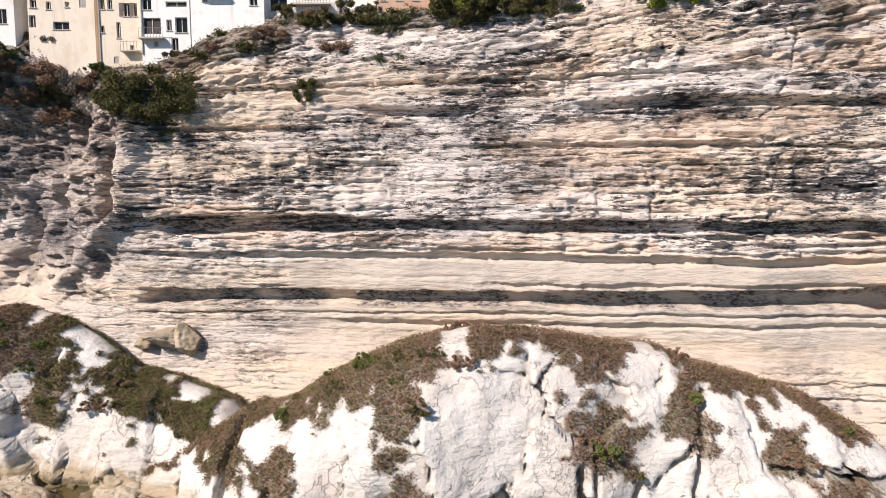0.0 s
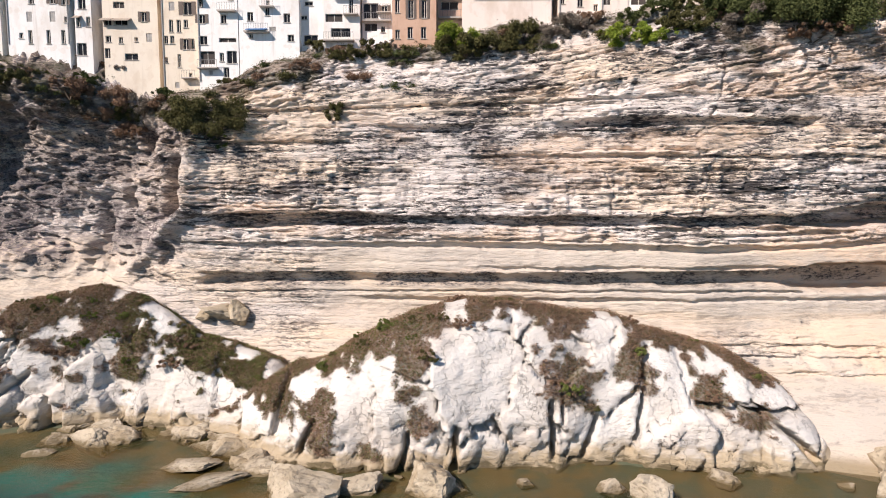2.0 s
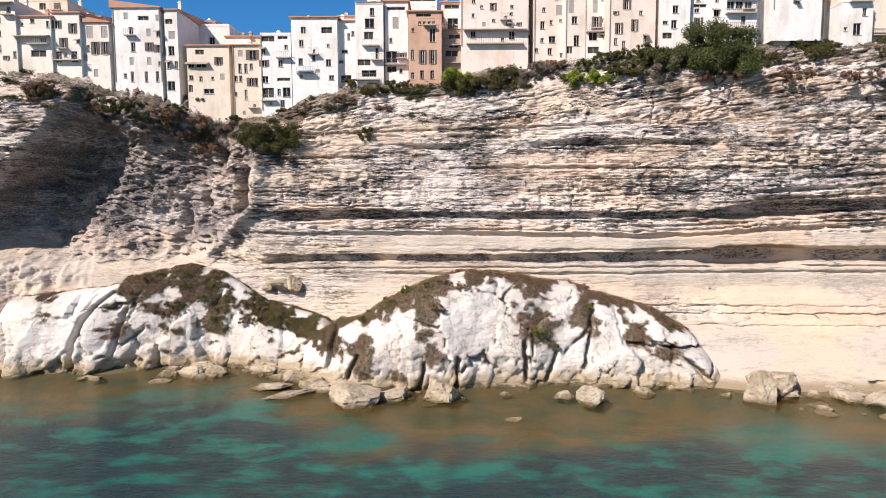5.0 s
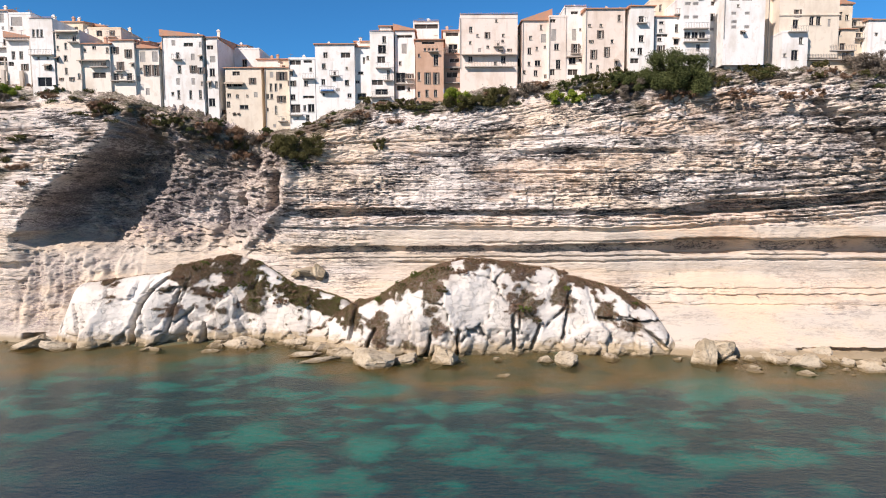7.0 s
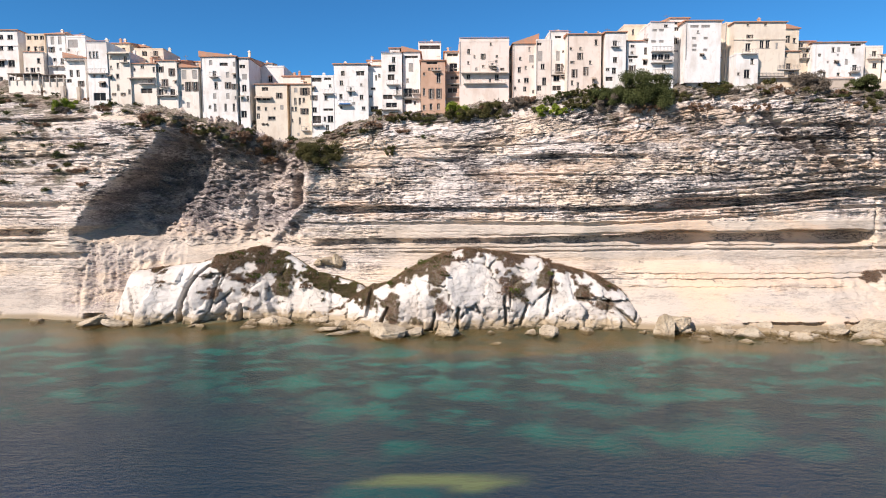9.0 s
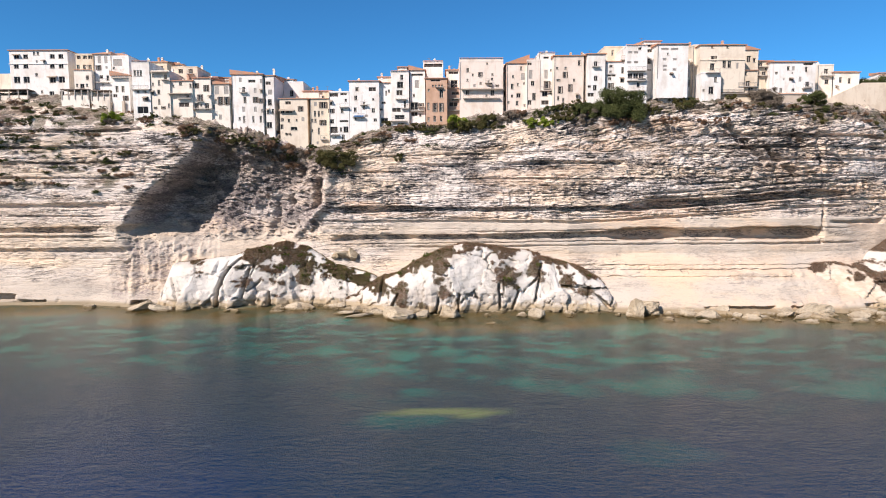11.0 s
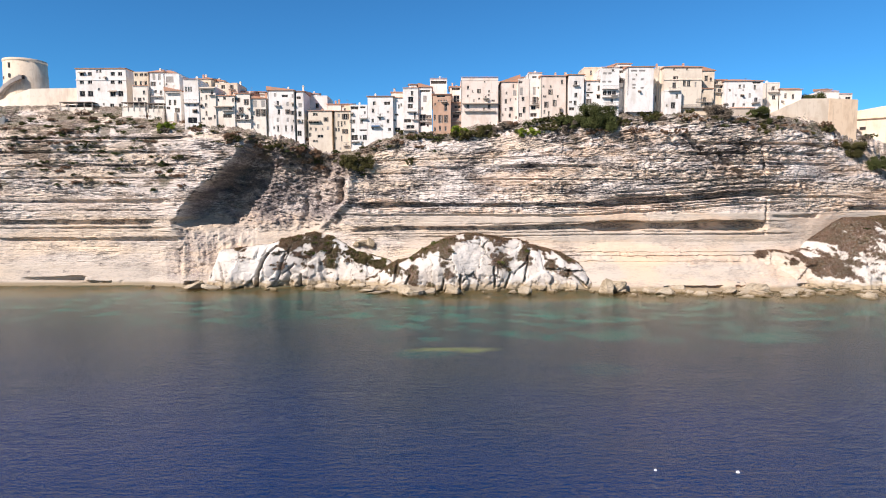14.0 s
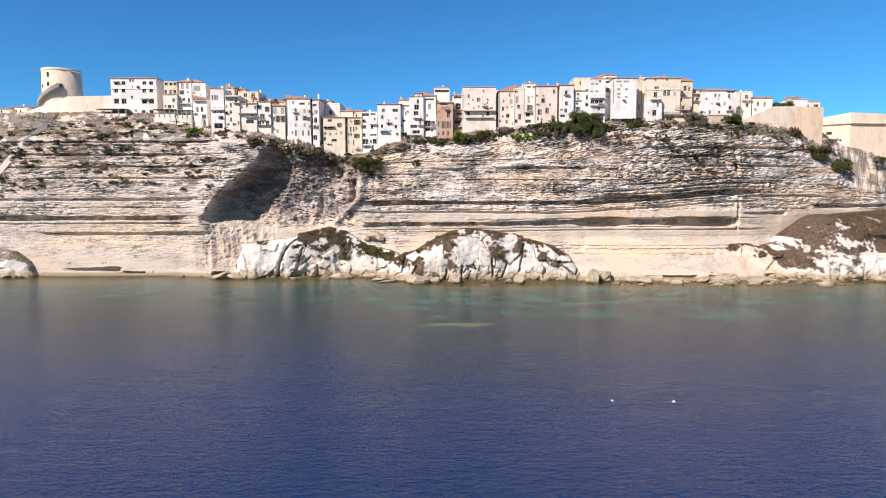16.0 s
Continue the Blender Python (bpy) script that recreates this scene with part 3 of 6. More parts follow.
    ochre = np.maximum(ochre, 0.8 * step(0.1, 0.5, blobs(X, Z, (14, 33.5, 12, 3.2), (30, 35, 14, 2), (-24, 27, 9, 1.0), (10, 23.2, 14, 0.9), (55, 46, 22, 3)) + 1.2 * (n2 - 0.5)))
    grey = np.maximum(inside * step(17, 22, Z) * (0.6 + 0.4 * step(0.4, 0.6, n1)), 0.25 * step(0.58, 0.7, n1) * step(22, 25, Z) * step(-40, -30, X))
    scree = step(0.0, 0.08, u) * (1 - step(0.3, 0.5, u)) * reach(Z, 2, 17, 1.5)
    # half shade of the fluted slope, put in as grey where the flutes sink
    grey = np.maximum(grey, 0.75 * scree * step(0.3, 0.6, fbm(X / 1.7 + Z / 7, Z / 9, 17, 3) + 0.5))
    grey = np.maximum(grey, 0.12 * (1 - step(-98, -88, X)) * step(0.42, 0.6, fbm(X / 6, Z / 2, 59) + 0.5) * step(2, 6, Z))
    ledge = step(T - 5, T - 0.5, Z)
    veg = step(0.5, 0.56, n2 * 0.5 + n1 * 0.5 + 0.2 * ledge - 0.13) * step(38, 43, Z)
    veg = np.maximum(veg, flat * step(0.46, 0.54, n2 - 0.16 * (1 - step(-104, -92, X))))
    veg = np.maximum(veg, reach(X, -180, -92) * step(49, 52, Z) * step(0.56, 0.6, fbm(X / 7, Z / 0.9, 58) + 0.5))
    veg = np.maximum(veg, inside * step(38, 43, Z) * step(0.47, 0.58, n2))
    veg = np.maximum(veg, reach(X, -180, -90) * step(30, 33, Z) * step(0.58, 0.62, fbm(X / 5, Z / 1.6, 57) + 0.5))
    rugged = np.clip(bedding(X, Z, inside * 0.4) + 0.9 * flat + 0.2 * step(22, 32, Z) * (1 - step(-98, -88, X)), 0.2, 1)
    ob = sheet("cliff", X, Y, Z, CLIFF, (("stain_and_shade", stain_and_shade), ("ochre", ochre), ("veg", veg), ("rugged", rugged), ("grey", grey)))
    tagged(ob, "pale layered limestone sea cliff with shade-darkened undercut beds and a shaded hollow", "cliff", kind="structure")
    near = (run < 7) & (np.abs(xb + 10) < 130)
    return X[500:], Y[500:], Z[500:], near * (0.3 + 0.4 * step(0.32, 0.42, n2[500:]))


RIM = build_cliff()


# ---- sea ----


def build_sea():
    xs = np.concatenate([[-2400, -1200, -600], np.arange(-280, -60, 2.5), np.arange(-60, 60, 1.0), np.arange(60, 281, 2.5), [600, 1200, 2400]])
    ys = np.concatenate([[-2400, -1200, -600, -300], np.arange(-200, -30, 6.0), np.arange(-30, 92, 1.2), [130, 600, 2400]])
    x, y = np.meshgrid(xs, ys)
    shallow = step(0.0, 0.5, blobs(x, y, (-3.5, -8, 9.5, 1.7), (0.5, -8.6, 5, 1.8)) + 0.7 * fbm(x / 3, y / 1.6, 61))
    clear = step(0.0, 0.45, blobs(x, y, (-8, -11, 9, 3.2), (-25, 26, 4.5, 4), (-11, 21, 4, 3.6), (-3, 22, 4, 4), (11, 17, 3.6, 3), (-20, 17, 4, 3), (39, 42, 9, 7), (-28, 53, 4.5, 5), (-13, 41, 6, 5), (21, 23, 6, 3),
                              (28, 16, 6, 3), (-41, 23, 4, 3.5), (-43, 57, 5, 4), (-17, 10, 4, 3.6), (8, 5, 4, 3.2), (29, 2, 8, 5.5), (38, -2, 6, 2.8), (17, 0, 4, 3), (21, -21, 7, 4), (59, 0, 11, 6), (-8, 0, 4, 2.6)) + 0.9 * fbm(x / 3.2, y / 2.4, 62))
    ob = sheet("water", x, y, x * 0, WATER, (("offshore", shore_line(x) - y - 7 * reach(x, 2, 44, 10) * step(30, 50, y)), ("shallow", shallow), ("clear", clear)))
    tagged(ob, "clear rippled sea, turquoise over shoals and deep blue offshore", "sea", kind="structure")
    xs, ys = np.arange(-280, 281, 1.6), np.concatenate([[-600, -200, -60], np.arange(0, 92, 1.0), [160]])
    x, y = np.meshgrid(xs, ys)
    off = shore_line(x) - y
    z = -0.35 - np.clip(off, -6, 60) * 0.16 - 1.1 * fbm(x / 6, y / 6, 60) - 4 * step(30, 90, off)
    ob = sheet("seabed", x, y, np.where(off < -4, -3.0, z), SEABED)
    tagged(ob, "brown rocky seabed under shallow water", "seabed", kind="structure")


build_sea()

# ---- fallen masses of white rock at the cliff's foot ----


def mound(label, seed, outline, foot, crest_back, veg_spots, crown, size=0.28, cracks=()):
    """outline: x and height of the skyline; foot: x and y of the front edge at the water."""
    lo, hi = outline[0][0], outline[-1][0]
    x, s = np.meshgrid(np.arange(lo, hi + size, size), np.linspace(0, 1, 96))
    tall = curve(outline)(x) + 1.1 * fbm(x / 4.5, x * 0, seed, 4)
    front = curve(foot)(x) + 1.6 * fbm(x / 5, x * 0, seed + 1, 3)
    f, b = np.clip(s / 0.78, 0, 1), np.clip((s - 0.78) / 0.22, 0, 1)
    back = curve(crest_back)(x)
    y = front + (back - front) * np.power(f, 1.9) + b * (81 - back)
    z = -2.5 + (tall + 2.5) * np.power(f, 0.8) * (1 - 0.12 * f * (1 - f)) - b * b * 0.45 * tall
    z = np.where(f < 1, -2.5 + (tall + 2.5) * np.sin(f * 1.57) ** 0.85, z)
    f1, f2, who, ox, oy = cells(x / 6.5 + 0.5 * fbm(x / 4, z / 4, seed + 2), z / 8.5 + 0.5 * fbm(x / 4, z / 4, seed + 3), seed + 4)
    g1, g2, who2, qx, qy = cells(x / 2.4 + 0.5 * fbm(x / 2, z / 2, seed + 5), z / 2.6, seed + 6)
    gap = (1 - step(0.0, 0.05, f2 - f1)) * step(0.5, 0.68, value_noise(x / 5, z / 5, seed + 11))
    gap2 = (1 - step(0.0, 0.06, g2 - g1)) * step(0.35, 0.55, value_noise(x / 4, z / 3, seed + 12))
    low, toe = 1 - step(0.6, 0.9, f), 1 - step(0.14, 0.34, f)
    tilt_x, tilt_z = 3.0 * (np.modf(who * 7.3)[0] - 0.5), 3.5 * (np.modf(who * 13.7)[0] - 0.5)
    push = low * (1.3 * (who - 0.5) + 0.8 * tilt_x * ox + 0.8 * tilt_z * oy - 1.5 * gap)
    push = push + toe * (0.9 * (who2 - 0.5) + 1.1 * (np.modf(who2 * 9.1)[0] - 0.5) * qx - 0.8 * gap2) + 0.8 * fbm(x / 2.6, z / 2.6, seed + 8, 5)
    y = y - push * (1 - b)
    for ax, az, bx, bz, wide, deep in cracks:
        t = np.clip(((x - ax) * (bx - ax) + (z - az) * (bz - az)) / ((bx - ax) ** 2 + (bz - az) ** 2), 0, 1)
        wob = 0.7 * fbm(z / 1.6 + ax, x / 2.5, seed + 13, 3)
        d = np.hypot(x - ax - t * (bx - ax) + wob, z - az - t * (bz - az) + wob)
        line = (1 - step(wide * 0.4, wide, d)) * (1 - b)
        y = y + deep * line
        gap = np.maximum(gap, line)
    m = blobs(x, z, *veg_spots)
    n, n_fine = fbm(x / 3.4, z / 2.4, seed + 9, 4), fbm(x / 0.9, z / 0.7, seed + 10, 3)
    veg = step(0.0, 0.16, np.maximum(m - 0.05, 3.2 * (z / np.maximum(tall, 1) - crown)) + 2.1 * n + 1.1 * n_fine - 0.14) * step(0.6, 1.5, z)
    veg = np.maximum(veg, step(0.0, 0.3, b))
    crack = np.clip(gap * low + 0.7 * gap2 * toe, 0, 1) * 0.5
    ob = sheet("rock_mound", x, y, z, ROCK, (("veg", veg), ("crack", crack), ("cream", (x > 70) * (1 - step(103, 113, x + 8 * fbm(x / 5, z / 3, 68))))))
    tagged(ob, label, "rock", kind="")
    return x, y, z, veg


CENTRE = mound("white limestone mound capped with dry brown scrub", 100,
               [(-29, 2.5), (-24, 5), (-19, 8.3), (-15, 9.2), (-11, 12), (-6, 14.3), (-1, 16.3), (3, 16.9), (12, 15.6), (19, 14.6), (25, 12.3), (32, 10.3), (37, 7.6), (40.5, 3.5), (42.5, -1)],
               [(-29, 69), (-25, 67), (-20, 62.5), (-15, 59.5), (-12, 58.5), (0, 58.5), (15, 60.5), (30, 59), (38, 59), (43, 62)], [(-29, 70), (-10, 68), (3, 66.5), (22, 69.5), (43, 67)],
               [(-20, 5.5, 4.5, 3.5), (-14, 4.5, 2.2, 3), (-4, 10, 2.2, 3.5), (-3.5, 5, 1.6, 2.2), (12, 9, 5, 3.5), (20, 9.5, 5, 3.2), (28, 7, 3.6, 2.4), (33, 5, 2.5, 1.6), (-9, 2, 1.6, 1.2)], 0.84, 0.28,
               ((21.6, 11.4, 20, 8, 0.4, 1.6), (20, 8, 16.8, 5, 0.4, 1.6), (21, 9, 19.6, 2.5, 0.4, 1.8), (10.7, 1, 10.5, 7, 0.4, 2.0), (0.2, 0, 0.2, 4.6, 0.5, 2.2), (26.5, 6.2, 36, 5.4, 0.35, 1.6),
                (-19.5, 2.5, -19, 9, 0.55, 2.5), (-16.5, 1, -15, 4.2, 0.5, 2.2), (2, 5, 6, 3, 0.3, 1.2), (33, 5.5, 38, 1, 0.5, 2.2), (-5.5, 0, -4.5, 4, 0.4, 1.8), (14, 1, 15.4, 5, 0.4, 1.8)))
LEFT = mound("white limestone mound overgrown with brown and green scrub", 200,
             [(-81, -1), (-78.5, 5.5), (-76, 11.4), (-68, 12.4), (-61, 12.9), (-54, 15.2), (-46.5, 16.7), (-40.5, 15.4), (-36.5, 12.9), (-33, 10.6), (-28, 9.6), (-22, 8.0), (-18, 4.5)],
             [(-81, 69.5), (-73, 66.5), (-61, 67), (-50, 69.5), (-42, 72), (-35, 70.5), (-27, 68), (-21, 63.5), (-18, 61)], [(-81, 75), (-66, 75), (-46, 78), (-30, 75.5), (-18, 70)],
             [(-53, 14, 9, 3.2), (-45, 14, 8, 4.5), (-38.5, 10, 5, 3.4), (-31.5, 8.6, 4.6, 1.7), (-47.5, 6.4, 4, 1.8), (-56, 6.4, 2.6, 1.8), (-25.5, 7.0, 3.4, 1.3), (-70.5, 11.8, 4, 1.2), (-41, 6.5, 3, 2.5)], 1.3, 0.28,
             ((-63, -1, -62.4, 5, 0.75, 4.5), (-62.4, 5, -60.4, 10, 0.7, 3.5), (-60.4, 10, -58, 12.4, 0.5, 1.5), (-56.5, 3, -55, 10, 0.45, 2.2), (-50, 0, -49.6, 4, 0.5, 2.5), (-55.5, 4, -52.5, 6.5, 0.4, 1.6)))
RIGHT = mound("broad rock spur covered with dark scrub above white faces", 300,
              [(82, -1), (86, 6), (90, 9.2), (95, 10.9), (100, 11.1), (105, 9.8), (110, 10.8), (114, 12.8), (119, 15.9), (123, 18.6), (127, 20.6), (132, 20.2), (140, 20.8), (150, 21.4), (165, 23), (200, 23)],
              [(82, 68), (92, 66.5), (99, 63.5), (105, 60), (112, 58), (120, 56.5), (140, 54.5), (200, 52)], [(82, 71.5), (92, 73), (105, 74.5), (118, 77), (140, 80), (200, 84)],
              [(94, 10.8, 8, 1.7), (88, 7, 3, 1.0), (107, 7.5, 4, 3), (113, 8, 6, 6), (119, 12.5, 8, 6), (110, 4.5, 4, 2.5), (138, 15, 14, 6), (165, 14, 20, 9), (117, 4.5, 3, 2), (129, 8, 3, 3), (125, 17, 6, 4)], 0.84, 0.4)
mound("low white rock outcrop with sparse scrub", 400,
                 [(-186, 6), (-176, 9), (-165, 9.5), (-158, 9), (-153, 5), (-149, -1)],
                 [(-186, 70), (-165, 69), (-149, 71)], [(-186, 75), (-149, 75)], [(-158, 8, 5, 2)], 0.8, 0.4)

# ---- the town ----
SHARED = {}


def shared(key, build):
    """Mesh data made once and used by alike parts."""
    if key not in SHARED:
        bm = bmesh.new()
        build(bm)
        me = bpy.data.meshes.new(key[0])
        bm.to_mesh(me)
        bm.free()
        SHARED[key] = me
    return SHARED[key]


def piece(name, me, material, parent, at):
    if not me.materials:
        me.materials.append(material)
    ob = new(name, me)
    ob.parent = parent
    ob.location = at
    return ob


def wall_mesh(bm, x0, x1, y0, y1, z0, z1, holes, reveal=0.3):
    """A closed block whose front has real openings with reveals."""
    xs = sorted({x0, x1, *(h[0] for h in holes), *(h[1] for h in holes)})
    zs = sorted({z0, z1, *(h[2] for h in holes), *(h[3] for h in holes)})
    grid = {}

    def vert(x, y, z):
        key = (round(x, 2), round(y, 2), round(z, 2))
        if key not in grid:
            grid[key] = bm.verts.new((x, y, z))
        return grid[key]

    for a, b in zip(xs, xs[1:]):
        for c, d in zip(zs, zs[1:]):
            cx, cz = (a + b) / 2, (c + d) / 2
            if not any(h[0] < cx < h[1] and h[2] < cz < h[3] for h in holes):
                bm.faces.new([vert(a, y0, c), vert(b, y0, c), vert(b, y0, d), vert(a, y0, d)])
    for a, b, c, d in holes:
        yr = y0 + reveal
        q = [bm.verts.new(p) for p in ((a, y0, c), (b, y0, c), (b, y0, d), (a, y0, d), (a, yr, c), (b, yr, c), (b, yr, d), (a, yr, d))]
        for f in ((0, 1, 5, 4), (1, 2, 6, 5), (2, 3, 7, 6), (3, 0, 4, 7), (4, 5, 6, 7)):
            bm.faces.new([q[i] for i in f])
    q = [bm.verts.new(p) for p in ((x0, y0, z0), (x1, y0, z0), (x1, y1, z0), (x0, y1, z0), (x0, y0, z1), (x1, y0, z1), (x1, y1, z1), (x0, y1, z1))]
    for f in ((4, 5, 6, 7), (1, 2, 6, 5), (2, 3, 7, 6), (3, 0, 4, 7)):
        bm.faces.new([q[i] for i in f])


def frame_mesh(bm, w, h):
    t = 0.07
    for x0, x1, z0, z1 in ((-w / 2, -w / 2 + t, 0, h), (w / 2 - t, w / 2, 0, h), (-w / 2 + t, w / 2 - t, 0, t), (-w / 2 + t, w / 2 - t, h - t, h), (-t / 2, t / 2, t, h - t)):
        box(bm, x0, x1, -0.05, 0, z0, z1)


def pane_mesh(bm, w, h):
    box(bm, -w / 2, w / 2, -0.02, 0, 0, h)


def shutter_mesh(bm, w, h):
    """One louvred leaf: a saw-toothed front drawn across its width."""
    k = max(4, int(h / 0.2))
    edge = [(0, 0), (-0.075, 0)]
    for i in range(k):
        z = 0.07 + (h - 0.14) * i / k
        edge += [(-0.075, z), (-0.035, z + 0.02)]
    edge += [(-0.075, h - 0.07), (-0.075, h), (0, h)]
    a, b = [bm.verts.new((-w / 2, y, z)) for y, z in edge], [bm.verts.new((w / 2, y, z)) for y, z in edge]
    for i in range(len(edge)):
        j = (i + 1) % len(edge)
        bm.faces.new([a[i], b[i], b[j], a[j]])
    bm.faces.new(a), bm.faces.new(b[::-1])


def sill_mesh(bm, w):
    box(bm, -w / 2 - 0.08, w / 2 + 0.08, -0.1, 0, -0.09, 0)


def rail_mesh(bm, w):
    """Posts and top rail as one welded lattice."""
    k = max(2, int(w / 0.32))
    xs = []
    for i in range(k + 1):
        x = -w / 2 + w * i / k
        xs += [x - 0.016, x + 0.016]
    zs = (0, 0.95, 1.0)
    v = [[bm.verts.new((x, 0, z)) for z in zs] for x in xs]
    for i in range(len(xs) - 1):
        bm.faces.new([v[i][1], v[i + 1][1], v[i + 1][2], v[i][2]])
        if i % 2 == 0:
            bm.faces.new([v[i][0], v[i + 1][0], v[i + 1][1], v[i][1]])
    made = bmesh.ops.extrude_face_region(bm, geom=bm.faces[:])
    for g in made["geom"]:
        if isinstance(g, bmesh.types.BMVert):
            g.co.y += 0.035


def add_window(house_ob, kind, x, z, w, h, y):
    """x is the middle, z the middle; the opening is already cut."""
    holder_me = shared(("frame", w, h), lambda bm: frame_mesh(bm, w, h))
    win = piece("window", holder_me, FRAME, house_ob, (x, y + 0.26, z - h / 2))
    # an "o" opening gets a dark panel: the room's shade as a colour
    me = shared(("pane", w, h, kind == "o"), lambda bm: pane_mesh(bm, w - 0.1, h - 0.1))
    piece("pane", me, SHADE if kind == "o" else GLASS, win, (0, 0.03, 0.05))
    if kind in "ws" and w < 2.2:
        piece("sill", shared(("sill", w), lambda bm: sill_mesh(bm, w)), CONCRETE, win, (0, -0.262, 0))
    if kind == "s":
        me = shared(("shutter", w, h), lambda bm: shutter_mesh(bm, w * 0.5, h))
        for side in (-1, 1):
            piece("shutter", me, SHUTTER, win, (side * (w * 0.76), -0.265, 0))
    if kind == "c":
        me = shared(("closed_shutter", w, h), lambda bm: shutter_mesh(bm, w * 0.47, h - 0.06))
        for side in (-1, 1):
            piece("shutter", me, PALE_SHUTTER, win, (side * w * 0.245, -0.12, 0.03))


def roof_mesh(bm, kind, x0, x1, y0, y1, z, rise):
    o = 0.35
    x0, x1, y0, y1 = x0 - o, x1 + o, y0 - o, y1 + o
    low = [(x0, y0, z), (x1, y0, z), (x1, y1, z), (x0, y1, z)]
    if kind == "tile":      # slopes to the front
        high = [(x0, y0, z + 0.2), (x1, y0, z + 0.2), (x1, y1, z + rise + 0.2), (x0, y1, z + rise + 0.2)]
    elif kind == "shed":    # slopes down to the right
        high = [(x0, y0, z + rise), (x1, y0, z + 0.18), (x1, y1, z + 0.18), (x0, y1, z + rise)]
    elif kind == "shedr":
        high = [(x0, y0, z + 0.18), (x1, y0, z + rise), (x1, y1, z + rise), (x0, y1, z + 0.18)]
    else:                   # hip
        m = min(x1 - x0, y1 - y0) * 0.46
        lip = [bm.verts.new((x, y, z + 0.2)) for x, y, _ in low]
        base = [bm.verts.new(p) for p in low]
        ridge = [bm.verts.new(p) for p in ((x0 + m, (y0 + y1) / 2, z + rise), (x1 - m, (y0 + y1) / 2, z + rise))]
        bm.faces.new(base[::-1])
        for i in range(4):
            bm.faces.new([base[i], base[(i + 1) % 4], lip[(i + 1) % 4], lip[i]])
        bm.faces.new([lip[0], lip[1], ridge[1], ridge[0]])
        bm.faces.new([lip[1], lip[2], ridge[1]])
        bm.faces.new([lip[2], lip[3], ridge[0], ridge[1]])
        bm.faces.new([lip[3], lip[0], ridge[0]])
        return
    a, b = [bm.verts.new(p) for p in low], [bm.verts.new(p) for p in high]
    bm.faces.new(a[::-1]), bm.faces.new(b)
    for i in range(4):
        bm.faces.new([a[i], a[(i + 1) % 4], b[(i + 1) % 4], b[i]])


def antenna_mesh(bm):
    box(bm, -0.03, 0.03, -0.03, 0.03, 0, 2.6)
    box(bm, -0.6, 0.6, -0.02, 0.02, 2.3, 2.36)
    for x in (-0.55, -0.3, 0.3, 0.55):
        box(bm, x - 0.015, x + 0.015, -0.3, 0.3, 2.33, 2.35)


HOUSE_WORDS = {"white": "white plastered", "cream": "cream plastered", "beige": "beige plastered", "yellow": "pale yellow plastered", "pink": "faded pink plastered",
               "pinkgrey": "grey-pink plastered", "pinkbeige": "pink-beige plastered", "ochre": "ochre-brown plastered", "ochrebrown": "dull ochre plastered",
               "tan": "tan plastered", "grey": "grey plastered", "stone": "bare stone"}
ROOF_WORDS = {"flat": "flat roof terrace", "tile": "clay-tiled roof", "hip": "hipped clay-tiled roof", "shed": "sloping clay-tiled roof", "shedr": "sloping clay-tiled roof", "parapet": "raised parapet"}
luck = random.Random(5)


